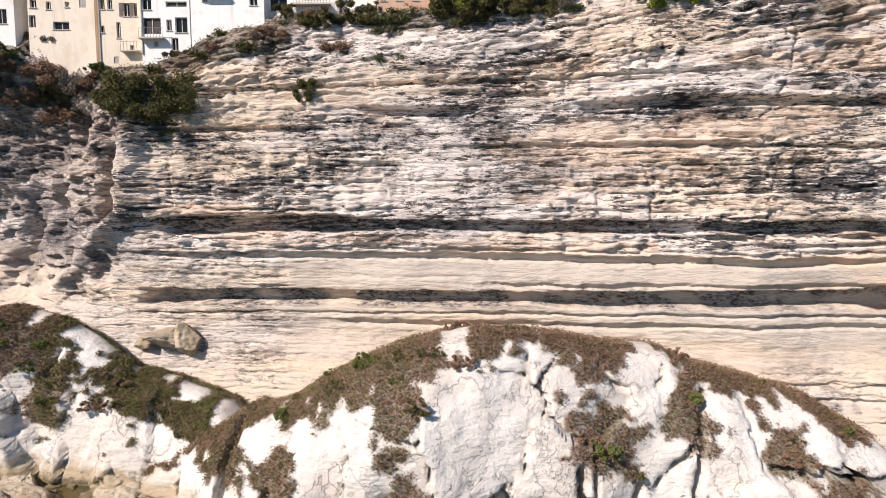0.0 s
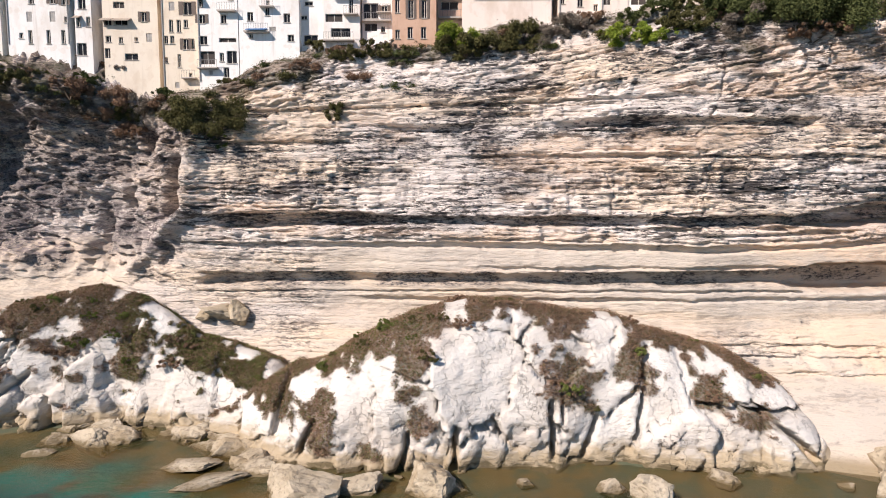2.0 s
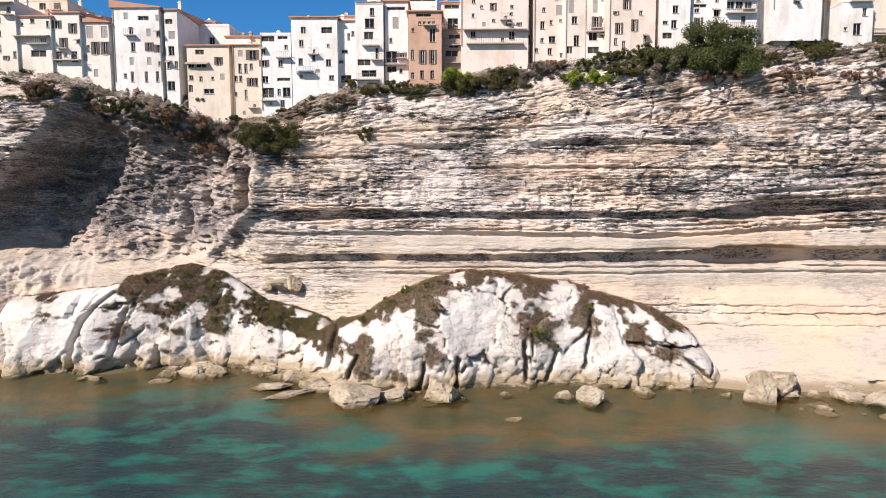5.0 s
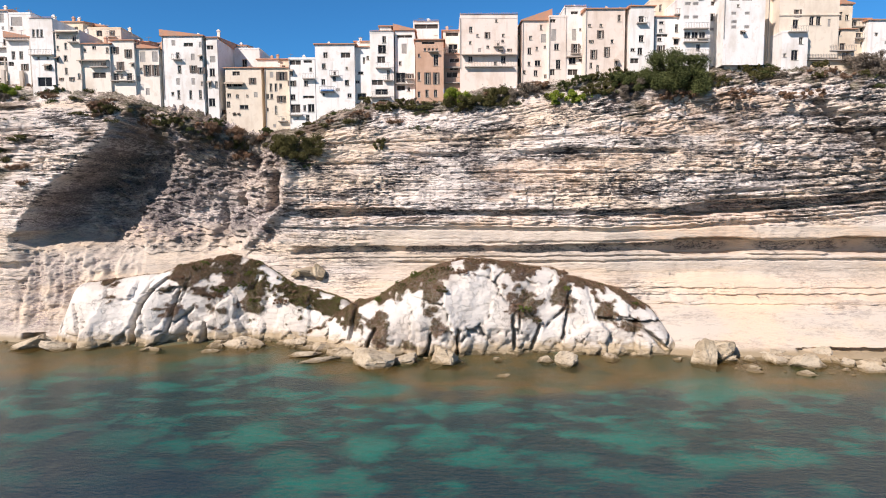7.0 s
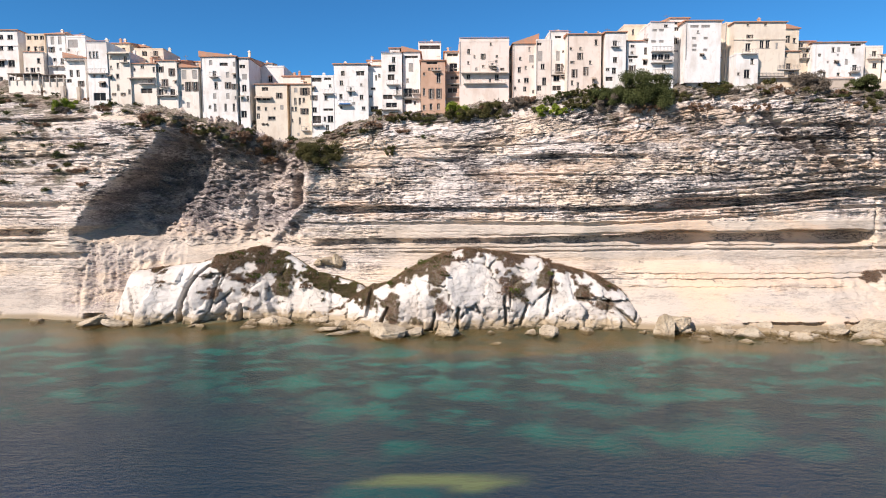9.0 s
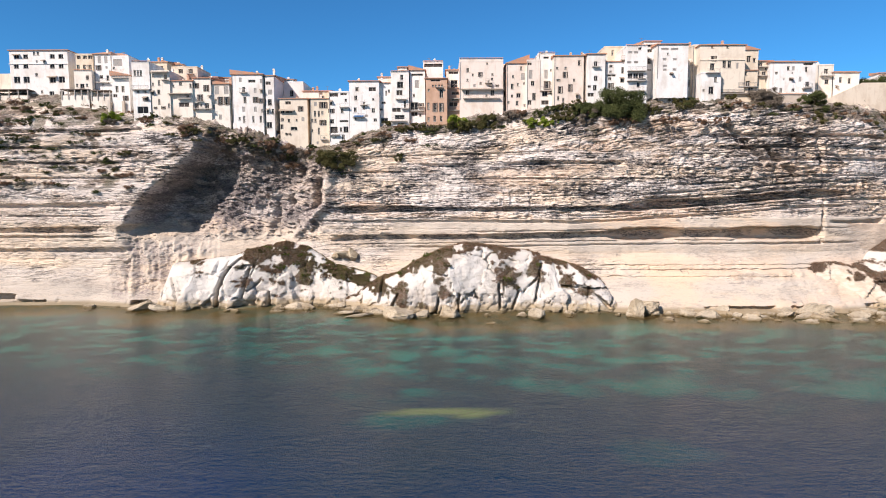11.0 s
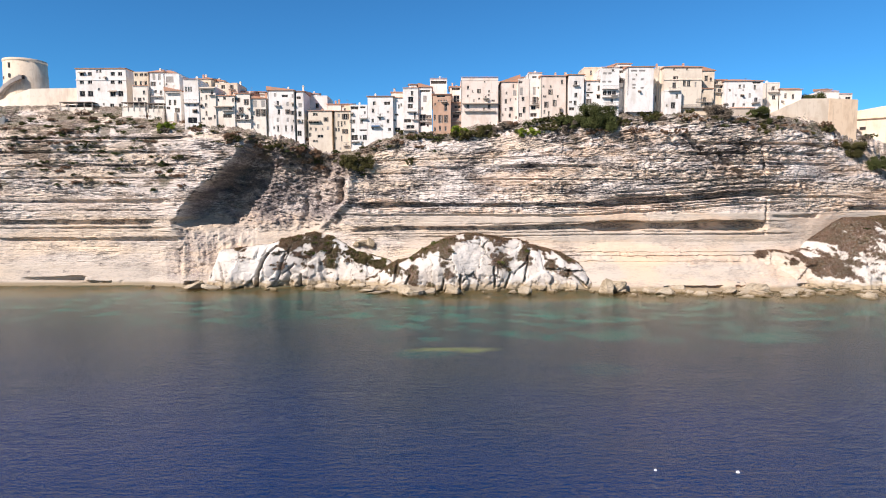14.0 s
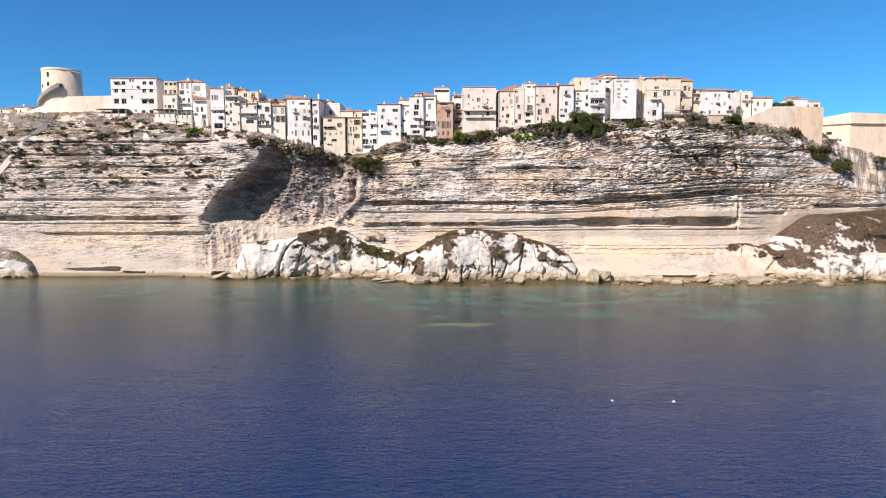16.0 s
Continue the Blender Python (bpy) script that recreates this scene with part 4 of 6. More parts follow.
def house(x0, x1, y, z0, z1, depth, colour, roof, windows, extras):
    cx = (x0 + x1) / 2
    base = new("house")
    base.location = (cx, y, z0)
    tall = "tall" if z1 - z0 > 12 else "low" if z1 - z0 < 6 else "narrow" if x1 - x0 < 5.5 else "broad"
    tagged(base, f"{tall} {HOUSE_WORDS[colour]} house with {ROOF_WORDS[roof]}", "house", "cliff-top houses")
    local = lambda x, z: (x - cx, z - z0)
    holes, wins = [], []
    for row in filter(None, (r.strip() for r in windows.split(";"))):
        head, places = row.split(":")
        kind, zc, h, w = head.split()
        zc, h, w = float(zc), float(h), float(w)
        for p in places.split():
            lx, lz = local(float(p), zc)
            hole = (lx - w / 2, lx + w / 2, lz - h / 2, lz + h / 2)
            if any(hole[0] < o[1] + 0.05 and hole[1] > o[0] - 0.05 and hole[2] < o[3] + 0.05 and hole[3] > o[2] - 0.05 for o in holes):
                continue
            if hole[2] < 0.05:
                continue
            hole = tuple(round(v, 2) for v in hole)
            holes.append(hole)
            wins.append((kind, lx, lz, w, h))
    # the small plain windows that fill the old walls between the listed ones
    if x1 - x0 > 3.2 and colour not in ("stone", "grey"):
        z = z0 + 1.4
        while z < z1 - 1.2:
            x = x0 + 1.1 + luck.uniform(0, 0.8)
            while x < x1 - 0.9:
                lx, lz = local(x, z)
                w, h = luck.choice(((0.6, 0.8), (0.8, 1.2), (0.5, 0.6), (0.8, 1.4)))
                clear = all(abs(lx - (o[0] + o[1]) / 2) > (o[1] - o[0]) / 2 + w + 0.35 or abs(lz - (o[2] + o[3]) / 2) > (o[3] - o[2]) / 2 + h / 2 + 0.45 for o in holes)
                if clear and luck.random() < 0.6:
                    holes.append(tuple(round(v, 2) for v in (lx - w / 2, lx + w / 2, lz - h / 2, lz + h / 2)))
                    wins.append((luck.choice("wwsc"), lx, lz, w, h))
                x += luck.uniform(1.6, 2.6)
            z += luck.uniform(2.5, 3.1)
    half, height = round((x1 - x0) / 2, 2), round(z1 - z0, 2)
    bm = bmesh.new()
    wall_mesh(bm, -half, half, 0, depth, -5, height, holes)
    part("wall", bm, WALLS[colour], base)
    for kind, lx, lz, w, h in wins:
        add_window(base, "w" if kind == "a" else kind, lx, lz, round(w, 1), round(h, 1), 0)
    if roof in ("flat", "parapet"):
        bm = bmesh.new()
        for a, b, c, d in ((-half, half, -0.06, 0.24), (-half, half, depth - 0.24, depth + 0.06), (-half - 0.06, -half + 0.2, 0.24, depth - 0.24), (half - 0.2, half + 0.06, 0.24, depth - 0.24)):
            box(bm, a, b, c, d, height - 0.05, height + (0.9 if roof == "parapet" and c < 0.2 else 0.35))
        part("parapet", bm, WALLS[colour], base)
        if luck.random() < 0.5:       # a row of tiles along the front edge
            up = height + (0.9 if roof == "parapet" else 0.35)
            bm = bmesh.new()
            k = max(3, int(half * 2 / 0.4))
            for i in range(k):
                a = -half - 0.05 + (2 * half + 0.1) * i / k
                b = a + (2 * half + 0.1) / k
                v = [bm.verts.new(p) for p in ((a, -0.32, up + 0.01), (b - 0.02, -0.32, up + 0.01), (b - 0.02, 0.5, up + 0.28), (a, 0.5, up + 0.28), ((a + b) / 2, -0.32, up + 0.13), ((a + b) / 2, 0.5, up + 0.4))]
                for f in ((0, 1, 4), (0, 4, 5, 3), (4, 1, 2, 5), (2, 3, 5), (0, 3, 2, 1)):
                    bm.faces.new([v[q] for q in f])
            part("tiled_edge", bm, TILE, base)
    else:
        bm = bmesh.new()
        roof_mesh(bm, roof, -half, half, 0, depth, height, {"tile": 1.5, "shed": 1.4, "shedr": 2.4, "hip": 2.0}[roof])
        part("roof", bm, TILE, base)
    for _ in range(luck.choice((0, 1, 1, 2))):
        bm = bmesh.new()
        sx, sy, up = luck.uniform(-half * 0.8, half * 0.8), depth * luck.uniform(0.2, 0.7), height + luck.uniform(0.9, 2.2)
        ring = lambda o, z: [bm.verts.new((sx + i * (0.28 + o), sy + j * (0.24 + o), z)) for i, j in ((-1, -1), (1, -1), (1, 1), (-1, 1))]
        rings = [ring(0, height - 0.3), ring(0, up), ring(0.09, up), ring(0.09, up + 0.14), ring(-0.08, up + 0.14), ring(-0.08, up + 0.4)]
        for a, b in zip(rings, rings[1:]):
            for i in range(4):
                bm.faces.new([a[i], a[(i + 1) % 4], b[(i + 1) % 4], b[i]])
        bm.faces.new(rings[-1])
        part("chimney", bm, WALLS[luck.choice(("cream", "white", "ochre"))], base)
    if roof in ("flat", "parapet") and half > 2.4 and depth > 5:
        if luck.random() < 0.35:      # a small room on the roof
            w, d, h = luck.uniform(0.35, 0.6) * half * 2, min(depth - 2, 4.0), luck.uniform(1.1, 1.7)
            at = luck.uniform(-half + 0.3, half - 0.3 - w)
            bm = bmesh.new()
            wall_mesh(bm, at, at + w, 1.4, 1.4 + d, height - 0.2, height + h, [(round(at + w * 0.3, 2), round(at + w * 0.3 + 0.9, 2), round(height + 0.3, 2), round(height + 0.95, 2))])
            room = part("roof_room", bm, WALLS[luck.choice((colour, "white", "cream"))], base)
            bm = bmesh.new()
            roof_mesh(bm, "tile", at, at + w, 1.4, 1.4 + d, height + h, 0.7)
            part("roof", bm, TILE, room)
    if luck.random() < 0.45:
        piece("antenna", shared(("antenna",), antenna_mesh), RAIL, base, (luck.uniform(-half * 0.7, half * 0.7), depth * 0.45, height - 0.3))
    if luck.random() < 0.45 and height > 6:
        bm = bmesh.new()
        box(bm, -half + 0.05, -half + 0.17, -0.14, -0.004, 0.2, height)
        part("downpipe", bm, PIPE, base)
    for kind, lx, lz, w, h in wins:
        low = lz - h / 2
        if kind in "ws" and w < 1.6 and low > 2.4 and abs(lx) + 1.1 < half and luck.random() < 0.13:
            bm = bmesh.new()
            box(bm, lx - 1.0, lx + 1.0, -0.85, 0.02, low - 0.3, low - 0.14)
            slab = part("balcony", bm, CONCRETE, base)
            piece("railing", shared(("railing", 2.0), lambda bm: rail_mesh(bm, 1.9)), RAIL, slab, (lx, -0.8, low - 0.14))
        elif kind in "ws" and low > 1 and luck.random() < 0.07:
            bm = bmesh.new()
            v = [bm.verts.new(p) for p in ((lx - w * 0.8, -0.9, low + h - 0.35), (lx + w * 0.8, -0.9, low + h - 0.35), (lx + w * 0.8, 0, low + h + 0.15), (lx - w * 0.8, 0, low + h + 0.15),
                                           (lx - w * 0.8, -0.9, low + h - 0.43), (lx + w * 0.8, -0.9, low + h - 0.43), (lx + w * 0.8, 0, low + h + 0.05), (lx - w * 0.8, 0, low + h + 0.05))]
            for f in ((0, 1, 2, 3), (7, 6, 5, 4), (4, 5, 1, 0), (5, 6, 2, 1), (7, 4, 0, 3)):
                bm.faces.new([v[i] for i in f])
            part("awning", bm, CANVAS, base)
    for extra in filter(None, (e.strip() for e in extras.split(";"))):
        e = extra.split()
        if e[0] == "balcony":
            a, z = local(float(e[1]), float(e[3]))
            b = float(e[2]) - cx
            w = round(b - a, 1)
            bm = bmesh.new()
            box(bm, a, b, -0.85, 0.02, z - 0.18, z)
            slab = part("balcony", bm, CONCRETE, base)
            piece("railing", shared(("railing", w), lambda bm: rail_mesh(bm, w - 0.1)), RAIL, slab, ((a + b) / 2, -0.8, z))
        elif e[0] == "awning":
            a, z = local(float(e[1]), float(e[3]))
            b = float(e[2]) - cx
            bm = bmesh.new()
            v = [bm.verts.new(p) for p in ((a, -1.1, z - 0.4), (b, -1.1, z - 0.4), (b, 0, z), (a, 0, z), (a, -1.1, z - 0.5), (b, -1.1, z - 0.5), (b, 0, z - 0.1), (a, 0, z - 0.1))]
            for f in ((0, 1, 2, 3), (7, 6, 5, 4), (4, 5, 1, 0), (5, 6, 2, 1), (7, 4, 0, 3)):
                bm.faces.new([v[i] for i in f])
            part("awning", bm, BLUE if len(e) > 4 else CANVAS, base, "bright blue canvas awning" if len(e) > 4 else "")
        elif e[0] == "cornice":
            z = float(e[3]) - z0
            bm = bmesh.new()
            box(bm, -half - 0.15, half + 0.15, -0.18, -0.003, z - 0.15, z + 0.15)
            part("cornice", bm, WALLS[colour], base)
        elif e[0] == "pipe":
            bm = bmesh.new()
            box(bm, half - 0.16, half - 0.04, -0.14, -0.004, 0.2, height)
            part("downpipe", bm, PIPE, base)
    return base


house(-131.1, -113.9, 94, 59.2, 72.5, 16, "white", "hip", "w 70.8 1.2 1.4: -129.0 -126.3 -118.4 -115.9; w 68.1 1.4 1.4: -129.2 -126.4 -118.6 -116.0; w 64.1 1.8 1.8: -129.2 -126.4 -118.7 -116.0; w 65.6 0.9 0.7: -123.4; w 71.7 0.9 0.7: -123.7 -122.6; w 60.1 1.2 1.4: -119.2 -116.2", "cornice -130.8 -114.2 68.7")
house(-188.0, -181.0, 110, 60.2, 63.6, 10, "cream", "tile", "w 62.5 1.2 0.7: -186.7 -184.4", "")
house(-182.1, -175.5, 112, 60.9, 64.5, 10, "cream", "tile", "w 63.0 1.2 0.7: -179.9 -178.1", "")
house(-109.8, -104.9, 91.07, 65.8, 70.5, 9, "beige", "flat", "o 69.8 1.0 1.1: -108.9 -107.1 -105.6; w 67.0 1.4 0.8: -109.2 -107.4 -105.7", "")
house(-109.4, -104.3, 89.19, 59.6, 65.4, 4, "cream", "flat", "w 61.5 0.9 0.6: -108.7 -105.8; w 61.3 1.2 1.2: -107.2", "awning -109.1 -104.6 59.9")
house(-104.3, -99.5, 90.67, 59.6, 70.5, 10, "white", "hip", "c 69.0 2.0 0.9: -102.7 -100.8; w 64.2 0.9 0.9: -102.4; o 62.0 0.6 0.5: -102.0", "balcony -103.7 -100.1 62.5")
house(-98.7, -93.8, 89.85, 64.2, 69.6, 9, "white", "flat", "c 68.0 2.0 2.5: -97.0; w 66.5 0.6 0.6: -98.2", "")
house(-97.2, -92.2, 86.46, 55.9, 63.6, 5, "white", "shed", "o 59.8 1.8 0.8: -95.8 -94.1; o 58.0 0.9 1.2: -96.4", "balcony -96.9 -92.2 63.0")
house(-89.7, -84.8, 83.2, 52.0, 66.4, 9, "white", "flat", "a 63.6 1.6 0.6: -88.9 -88.0 -87.2; o 58.5 0.7 0.6: -88.2 -86.2; w 53.5 1.9 3.0: -87.1", "balcony -89.7 -84.8 59.1")
house(-84.9, -79.4, 83.5, 52.7, 64.0, 9, "cream", "flat", "w 61.0 1.4 0.6: -82.4; w 58.5 1.2 0.8: -82.6; w 55.8 1.4 0.6: -82.6; w 63.0 0.8 0.6: -84.0; w 60.6 0.9 0.5: -84.1; w 58.2 1.1 0.6: -84.3; w 54.7 1.2 0.6: -79.9", "awning -84.6 -79.7 64.1")
house(-82.4, -74.8, 91.59, 62.5, 66.8, 10, "beige", "flat", "o 65.8 1.3 1.3: -79.7; s 65.8 1.3 0.6: -76.8; w 63.7 0.8 0.8: -76.9", "")
house(-80.3, -73.4, 84.0, 53.4, 61.5, 9, "cream", "tile", "w 60.8 0.8 0.8: -76.7; w 60.2 1.2 0.6: -73.9; o 55.0 1.2 2.8: -75.9; w 58.4 0.9 0.6: -79.7", "awning -80.0 -73.7 58.3; balcony -77.5 -73.7 56.7")
house(-73.4, -68.4, 84.5, 53.1, 62.3, 10, "cream", "tile", "s 60.3 1.4 0.9: -72.6; s 59.6 1.8 0.8: -69.7; s 57.0 1.8 0.8: -71.5; w 57.3 0.6 0.5: -68.9; o 54.5 2.0 1.2: -72.6 -69.7; w 54.9 0.9 0.6: -71.3", "balcony -73.4 -68.4 53.9")
house(-69.3, -63.5, 85.2, 50.3, 60.8, 10, "cream", "shed", "c 59.1 2.2 1.2: -67.0 -64.3; s 56.2 2.3 0.8: -66.1 -64.3; w 56.5 0.6 0.5: -67.4", "")
house(-62.9, -54.1, 85.6, 49.9, 63.5, 14, "white", "shed", "c 62.1 1.2 0.8: -60.4; o 61.7 0.8 2.0: -57.2; c 61.7 1.2 0.6: -54.6; w 59.4 1.4 0.8: -59.6; c 59.1 1.4 0.8: -56.3; w 58.9 1.1 0.6: -54.6; w 56.5 1.7 0.8: -59.3; s 56.5 1.6 0.8: -56.3; s 56.2 1.4 0.8: -54.6; c 53.9 1.4 0.8: -59.7 -56.4; w 53.5 0.8 0.5: -54.5; w 51.1 1.9 0.6: -59.7 -57.1 -55.0", "pipe -53.6")
house(-53.5, -51.1, 86.0, 48.2, 63.2, 12, "white", "tile", "o 61.2 0.9 1.4: -52.7; c 58.7 1.4 1.2: -52.2; w 55.9 1.7 1.1: -52.4; w 53.3 1.4 0.6: -53.0 -52.4 -51.6; w 49.5 1.7 1.4: -52.7", "")
house(-52.9, -45.0, 96.01, 58.3, 63.2, 12, "white", "flat", "w 60.2 1.6 1.0: -51.5; w 60.1 1.8 1.1: -48.6", "")
house(-49.7, -41.8, 86.3, 47.2, 56.8, 12, "yellow", "tile", "o 55.7 0.9 1.6: -47.3; w 53.3 0.9 1.1: -49.0; w 53.3 0.8 1.9: -47.1; w 51.0 0.9 0.8: -49.0; w 50.8 0.9 0.6: -47.2; w 50.9 0.6 0.5: -45.0; w 48.5 0.9 1.9: -45.8; o 49.0 1.4 0.8: -49.2", "")
house(-44.1, -39.5, 91.55, 54.6, 59.8, 9, "cream", "tile", "w 55.4 1.3 1.0: -43.5 -42.6", "balcony -44.1 -41.9 55.2")
house(-40.8, -35.5, 85.35, 42.9, 56.6, 10, "yellow", "tile", "c 55.2 1.2 0.8: -39.3; s 54.9 1.8 1.2: -37.1; a 52.5 1.7 0.6: -39.5 -38.4; w 52.8 1.1 0.6: -37.4; w 50.6 1.1 0.6: -40.3 -39.4; s 50.0 1.5 0.8: -37.5; w 50.0 1.5 0.5: -36.5; w 47.8 0.8 0.5: -40.4; w 47.7 1.8 0.5: -38.5; w 45.7 0.6 0.5: -37.0", "")
house(-35.2, -29.6, 84.12, 44.4, 58.2, 10, "white", "flat", "o 57.5 1.0 2.4: -33.8; o 57.7 0.6 1.8: -31.1; w 55.3 1.2 0.6: -34.7; w 56.0 0.8 0.6: -30.5; s 53.1 1.2 0.9: -34.6; w 53.1 1.2 0.8: -31.6; w 50.2 1.2 1.1: -34.5; o 50.2 0.6 2.4: -31.1; o 47.8 1.8 2.1: -34.0; w 47.9 1.2 0.6: -32.0; w 47.9 1.7 1.4: -30.6", "balcony -35.2 -32.4 46.4; balcony -32.2 -29.7 54.1")
house(-29.5, -21.1, 84.18, 49.4, 61.2, 11, "white", "tile", "o 59.0 1.2 0.9: -27.3; o 59.0 1.1 2.0: -23.0; w 56.7 1.2 0.8: -27.7; w 55.2 0.8 0.5: -25.4; w 54.1 1.2 0.6: -25.5; w 53.2 1.2 0.9: -22.8; w 50.5 0.9 0.9: -22.3; c 51.7 0.6 0.9: -24.8; w 48.8 1.4 0.8: -27.8; w 48.8 0.9 1.1: -24.9", "awning -28.3 -25.6 51.8 blue; balcony -28.6 -25.2 51.3")
house(-21.3, -17.8, 85.39, 48.7, 60.9, 9, "white", "tile", "w 58.7 0.9 0.6: -18.4; w 55.5 0.6 1.2: -20.0; w 53.6 0.6 0.9: -20.7; w 50.5 1.4 2.0: -19.8; o 58.1 1.4 0.5: -19.2", "")
house(-17.8, -12.7, 84.57, 49.4, 63.7, 11, "white", "flat", "w 60.3 1.7 1.7: -15.2; o 58.1 1.4 1.7: -15.4; o 53.3 1.1 2.4: -16.3; w 51.3 1.2 2.7: -15.4; w 54.9 2.1 0.6: -13.9", "balcony -17.7 -13.5 50.2; balcony -16.5 -13.4 56.3")
house(-12.5, -8.2, 85.5, 50.0, 64.4, 10, "white", "shed", "o 63.2 0.6 3.3: -10.4; c 60.6 2.1 1.1: -10.5; w 57.5 0.9 0.6: -11.4; w 54.5 2.1 2.1: -11.3; s 54.8 0.9 0.9: -9.4; o 52.3 1.1 1.8: -11.3; w 52.0 0.9 0.6: -9.6", "balcony -12.5 -8.4 53.1")
house(-8.9, -3.0, 93.4, 64.6, 68.4, 9, "white", "flat", "o 67.5 1.0 5.4: -5.9", "")
house(-7.9, -2.0, 81.44, 48.9, 61.3, 10, "ochre", "tile", "o 60.8 0.6 2.7: -5.2; w 59.4 0.6 0.5: -5.9 -5.1 -4.2 -3.4; w 57.3 2.4 1.0: -3.6; w 58.2 0.7 0.5: -7.1; w 53.9 1.8 0.6: -7.2; s 53.5 2.4 0.7: -5.4 -3.6; w 50.2 1.2 0.6: -7.2; w 50.4 1.5 0.7: -5.5 -3.7", "")
house(-2.1, 2.1, 87.76, 59.3, 64.9, 9, "cream", "tile", "o 64.2 0.8 2.8: -0.1; w 61.0 2.2 2.0: 0.1", "balcony -1.6 2.1 59.8")
house(-1.9, 2.3, 84.31, 51.7, 58.8, 8, "ochrebrown", "flat", "o 57.8 0.9 2.1: 0.3; o 54.8 1.2 2.4: -0.2; w 56.2 0.8 1.8: 0.2", "balcony -1.6 1.7 53.1; balcony -1.6 2.0 56.3")
house(1.5, 13.7, 83.18, 55.6, 66.2, 12, "pink", "parapet", "w 63.9 1.2 0.7: 3.8; s 62.7 1.3 0.6: 7.3; w 61.2 0.7 0.5: 3.7; w 60.3 0.6 0.6: 7.4; c 64.5 0.7 0.5: 3.9; w 65.7 0.6 0.5: 9.2; w 57.8 1.3 0.9: 3.7; w 57.7 1.5 1.0: 10.7; w 61.5 0.6 0.6: 10.6; w 60.8 0.6 0.5: 9.6; w 62.7 0.6 0.6: 10.7", "balcony 2.5 12.8 56.2; awning 1.8 13.4 58.9")
house(2.9, 13.8, 84.34, 52.5, 55.9, 8, "stone", "flat", "o 54.6 1.2 2.7: 10.3; o 54.3 1.2 1.5: 6.8", "")
house(14.2, 16.5, 87.73, 55.3, 64.0, 8, "cream", "tile", "o 60.9 1.2 0.8: 15.0; o 58.1 1.8 0.9: 14.8", "")
house(14.7, 20.6, 83.11, 52.3, 65.6, 11, "pink", "shedr", "w 64.3 1.1 0.5: 18.7; c 62.0 1.8 1.1: 19.2; w 60.2 0.6 0.5: 19.5; w 59.9 0.8 0.5: 17.8; w 56.9 1.2 1.2: 18.0; w 54.8 1.2 0.8: 17.6; w 55.0 0.8 0.6: 15.2; o 54.1 0.9 0.6: 19.7", "")
house(20.2, 23.8, 82.11, 53.2, 66.1, 10, "pinkgrey", "flat", "c 62.4 2.4 1.0: 21.2; w 60.0 1.3 1.0: 21.8; w 56.4 1.9 1.0: 22.2; o 54.8 1.3 1.0: 21.0; o 65.3 0.7 1.2: 20.9", "")
house(23.4, 28.0, 82.31, 53.7, 68.0, 11, "white", "flat", "o 67.0 0.6 1.5: 25.5; c 62.5 2.4 0.9: 25.5; s 59.7 1.9 0.9: 25.8; w 57.3 1.6 1.5: 25.2; o 54.8 1.2 2.1: 25.3; w 63.6 0.6 0.5: 26.8; w 60.0 0.6 0.5: 26.8; w 57.4 0.6 0.5: 26.8", "balcony 23.9 27.4 58.0")
house(27.1, 35.1, 78.82, 53.4, 66.6, 11, "pinkbeige", "tile", "w 64.8 1.3 0.7: 33.9; s 61.6 1.6 0.7: 30.1; w 63.4 0.6 0.6: 27.9 30.2; s 57.6 1.9 0.7: 28.8; s 58.1 2.0 0.6: 31.5; w 55.4 1.2 0.6: 28.3; w 54.8 1.4 0.6: 29.7; w 55.9 1.3 0.6: 33.4; o 60.8 0.9 2.0: 29.0", "")
house(36.0, 37.3, 83.27, 57.4, 67.2, 8, "grey", "flat", "", "")
house(35.9, 40.7, 77.89, 54.7, 66.8, 11, "white", "tile", "w 64.3 1.3 1.0: 38.1; w 60.5 1.3 1.0: 38.2; w 58.0 1.4 1.0: 38.0; w 58.3 0.6 0.9: 36.5; o 56.1 1.0 1.7: 36.9; o 56.2 0.9 1.3: 38.1", "")
house(42.9, 49.8, 86.89, 67.0, 70.8, 9, "yellow", "flat", "w 69.3 1.5 0.6: 45.2; o 68.5 1.2 1.5: 48.1", "")
house(41.1, 46.9, 78.97, 57.3, 65.0, 9, "white", "tile", "w 62.4 0.6 0.7: 42.5; w 60.6 0.7 0.9: 42.3; w 62.8 1.7 1.0: 45.9; w 60.2 1.3 1.2: 45.8; w 63.9 0.6 0.9: 42.6; o 61.4 0.6 2.3: 42.8", "balcony 45.1 46.7 65.5")
house(46.1, 51.8, 77.26, 54.3, 68.6, 11, "white", "flat", "c 67.1 0.6 1.1: 47.2 48.8; c 64.5 0.6 1.1: 47.0 48.8; w 61.0 1.3 1.3: 47.3 48.8 50.3; o 56.1 0.9 1.4: 48.4; w 68.1 0.6 0.9: 49.8", "balcony 46.4 51.3 62.2; balcony 46.4 51.4 59.6; balcony 46.6 51.4 56.9")
house(52.4, 56.9, 81.5, 57.0, 71.0, 11, "white", "tile", "w 69.9 0.6 2.1: 54.2; o 68.5 0.9 2.4: 54.0; s 65.7 1.5 0.9: 53.9; c 63.3 0.6 1.2: 53.9; w 60.1 1.5 1.2: 55.3", "")
house(54.5, 62.8, 77.23, 60.0, 69.1, 12, "white", "tile", "c 67.9 0.6 2.0: 56.5 59.1; c 65.2 0.6 1.0: 56.5 59.2; c 62.5 0.6 1.0: 56.6 59.2; c 63.5 0.6 1.1: 56.6", "")
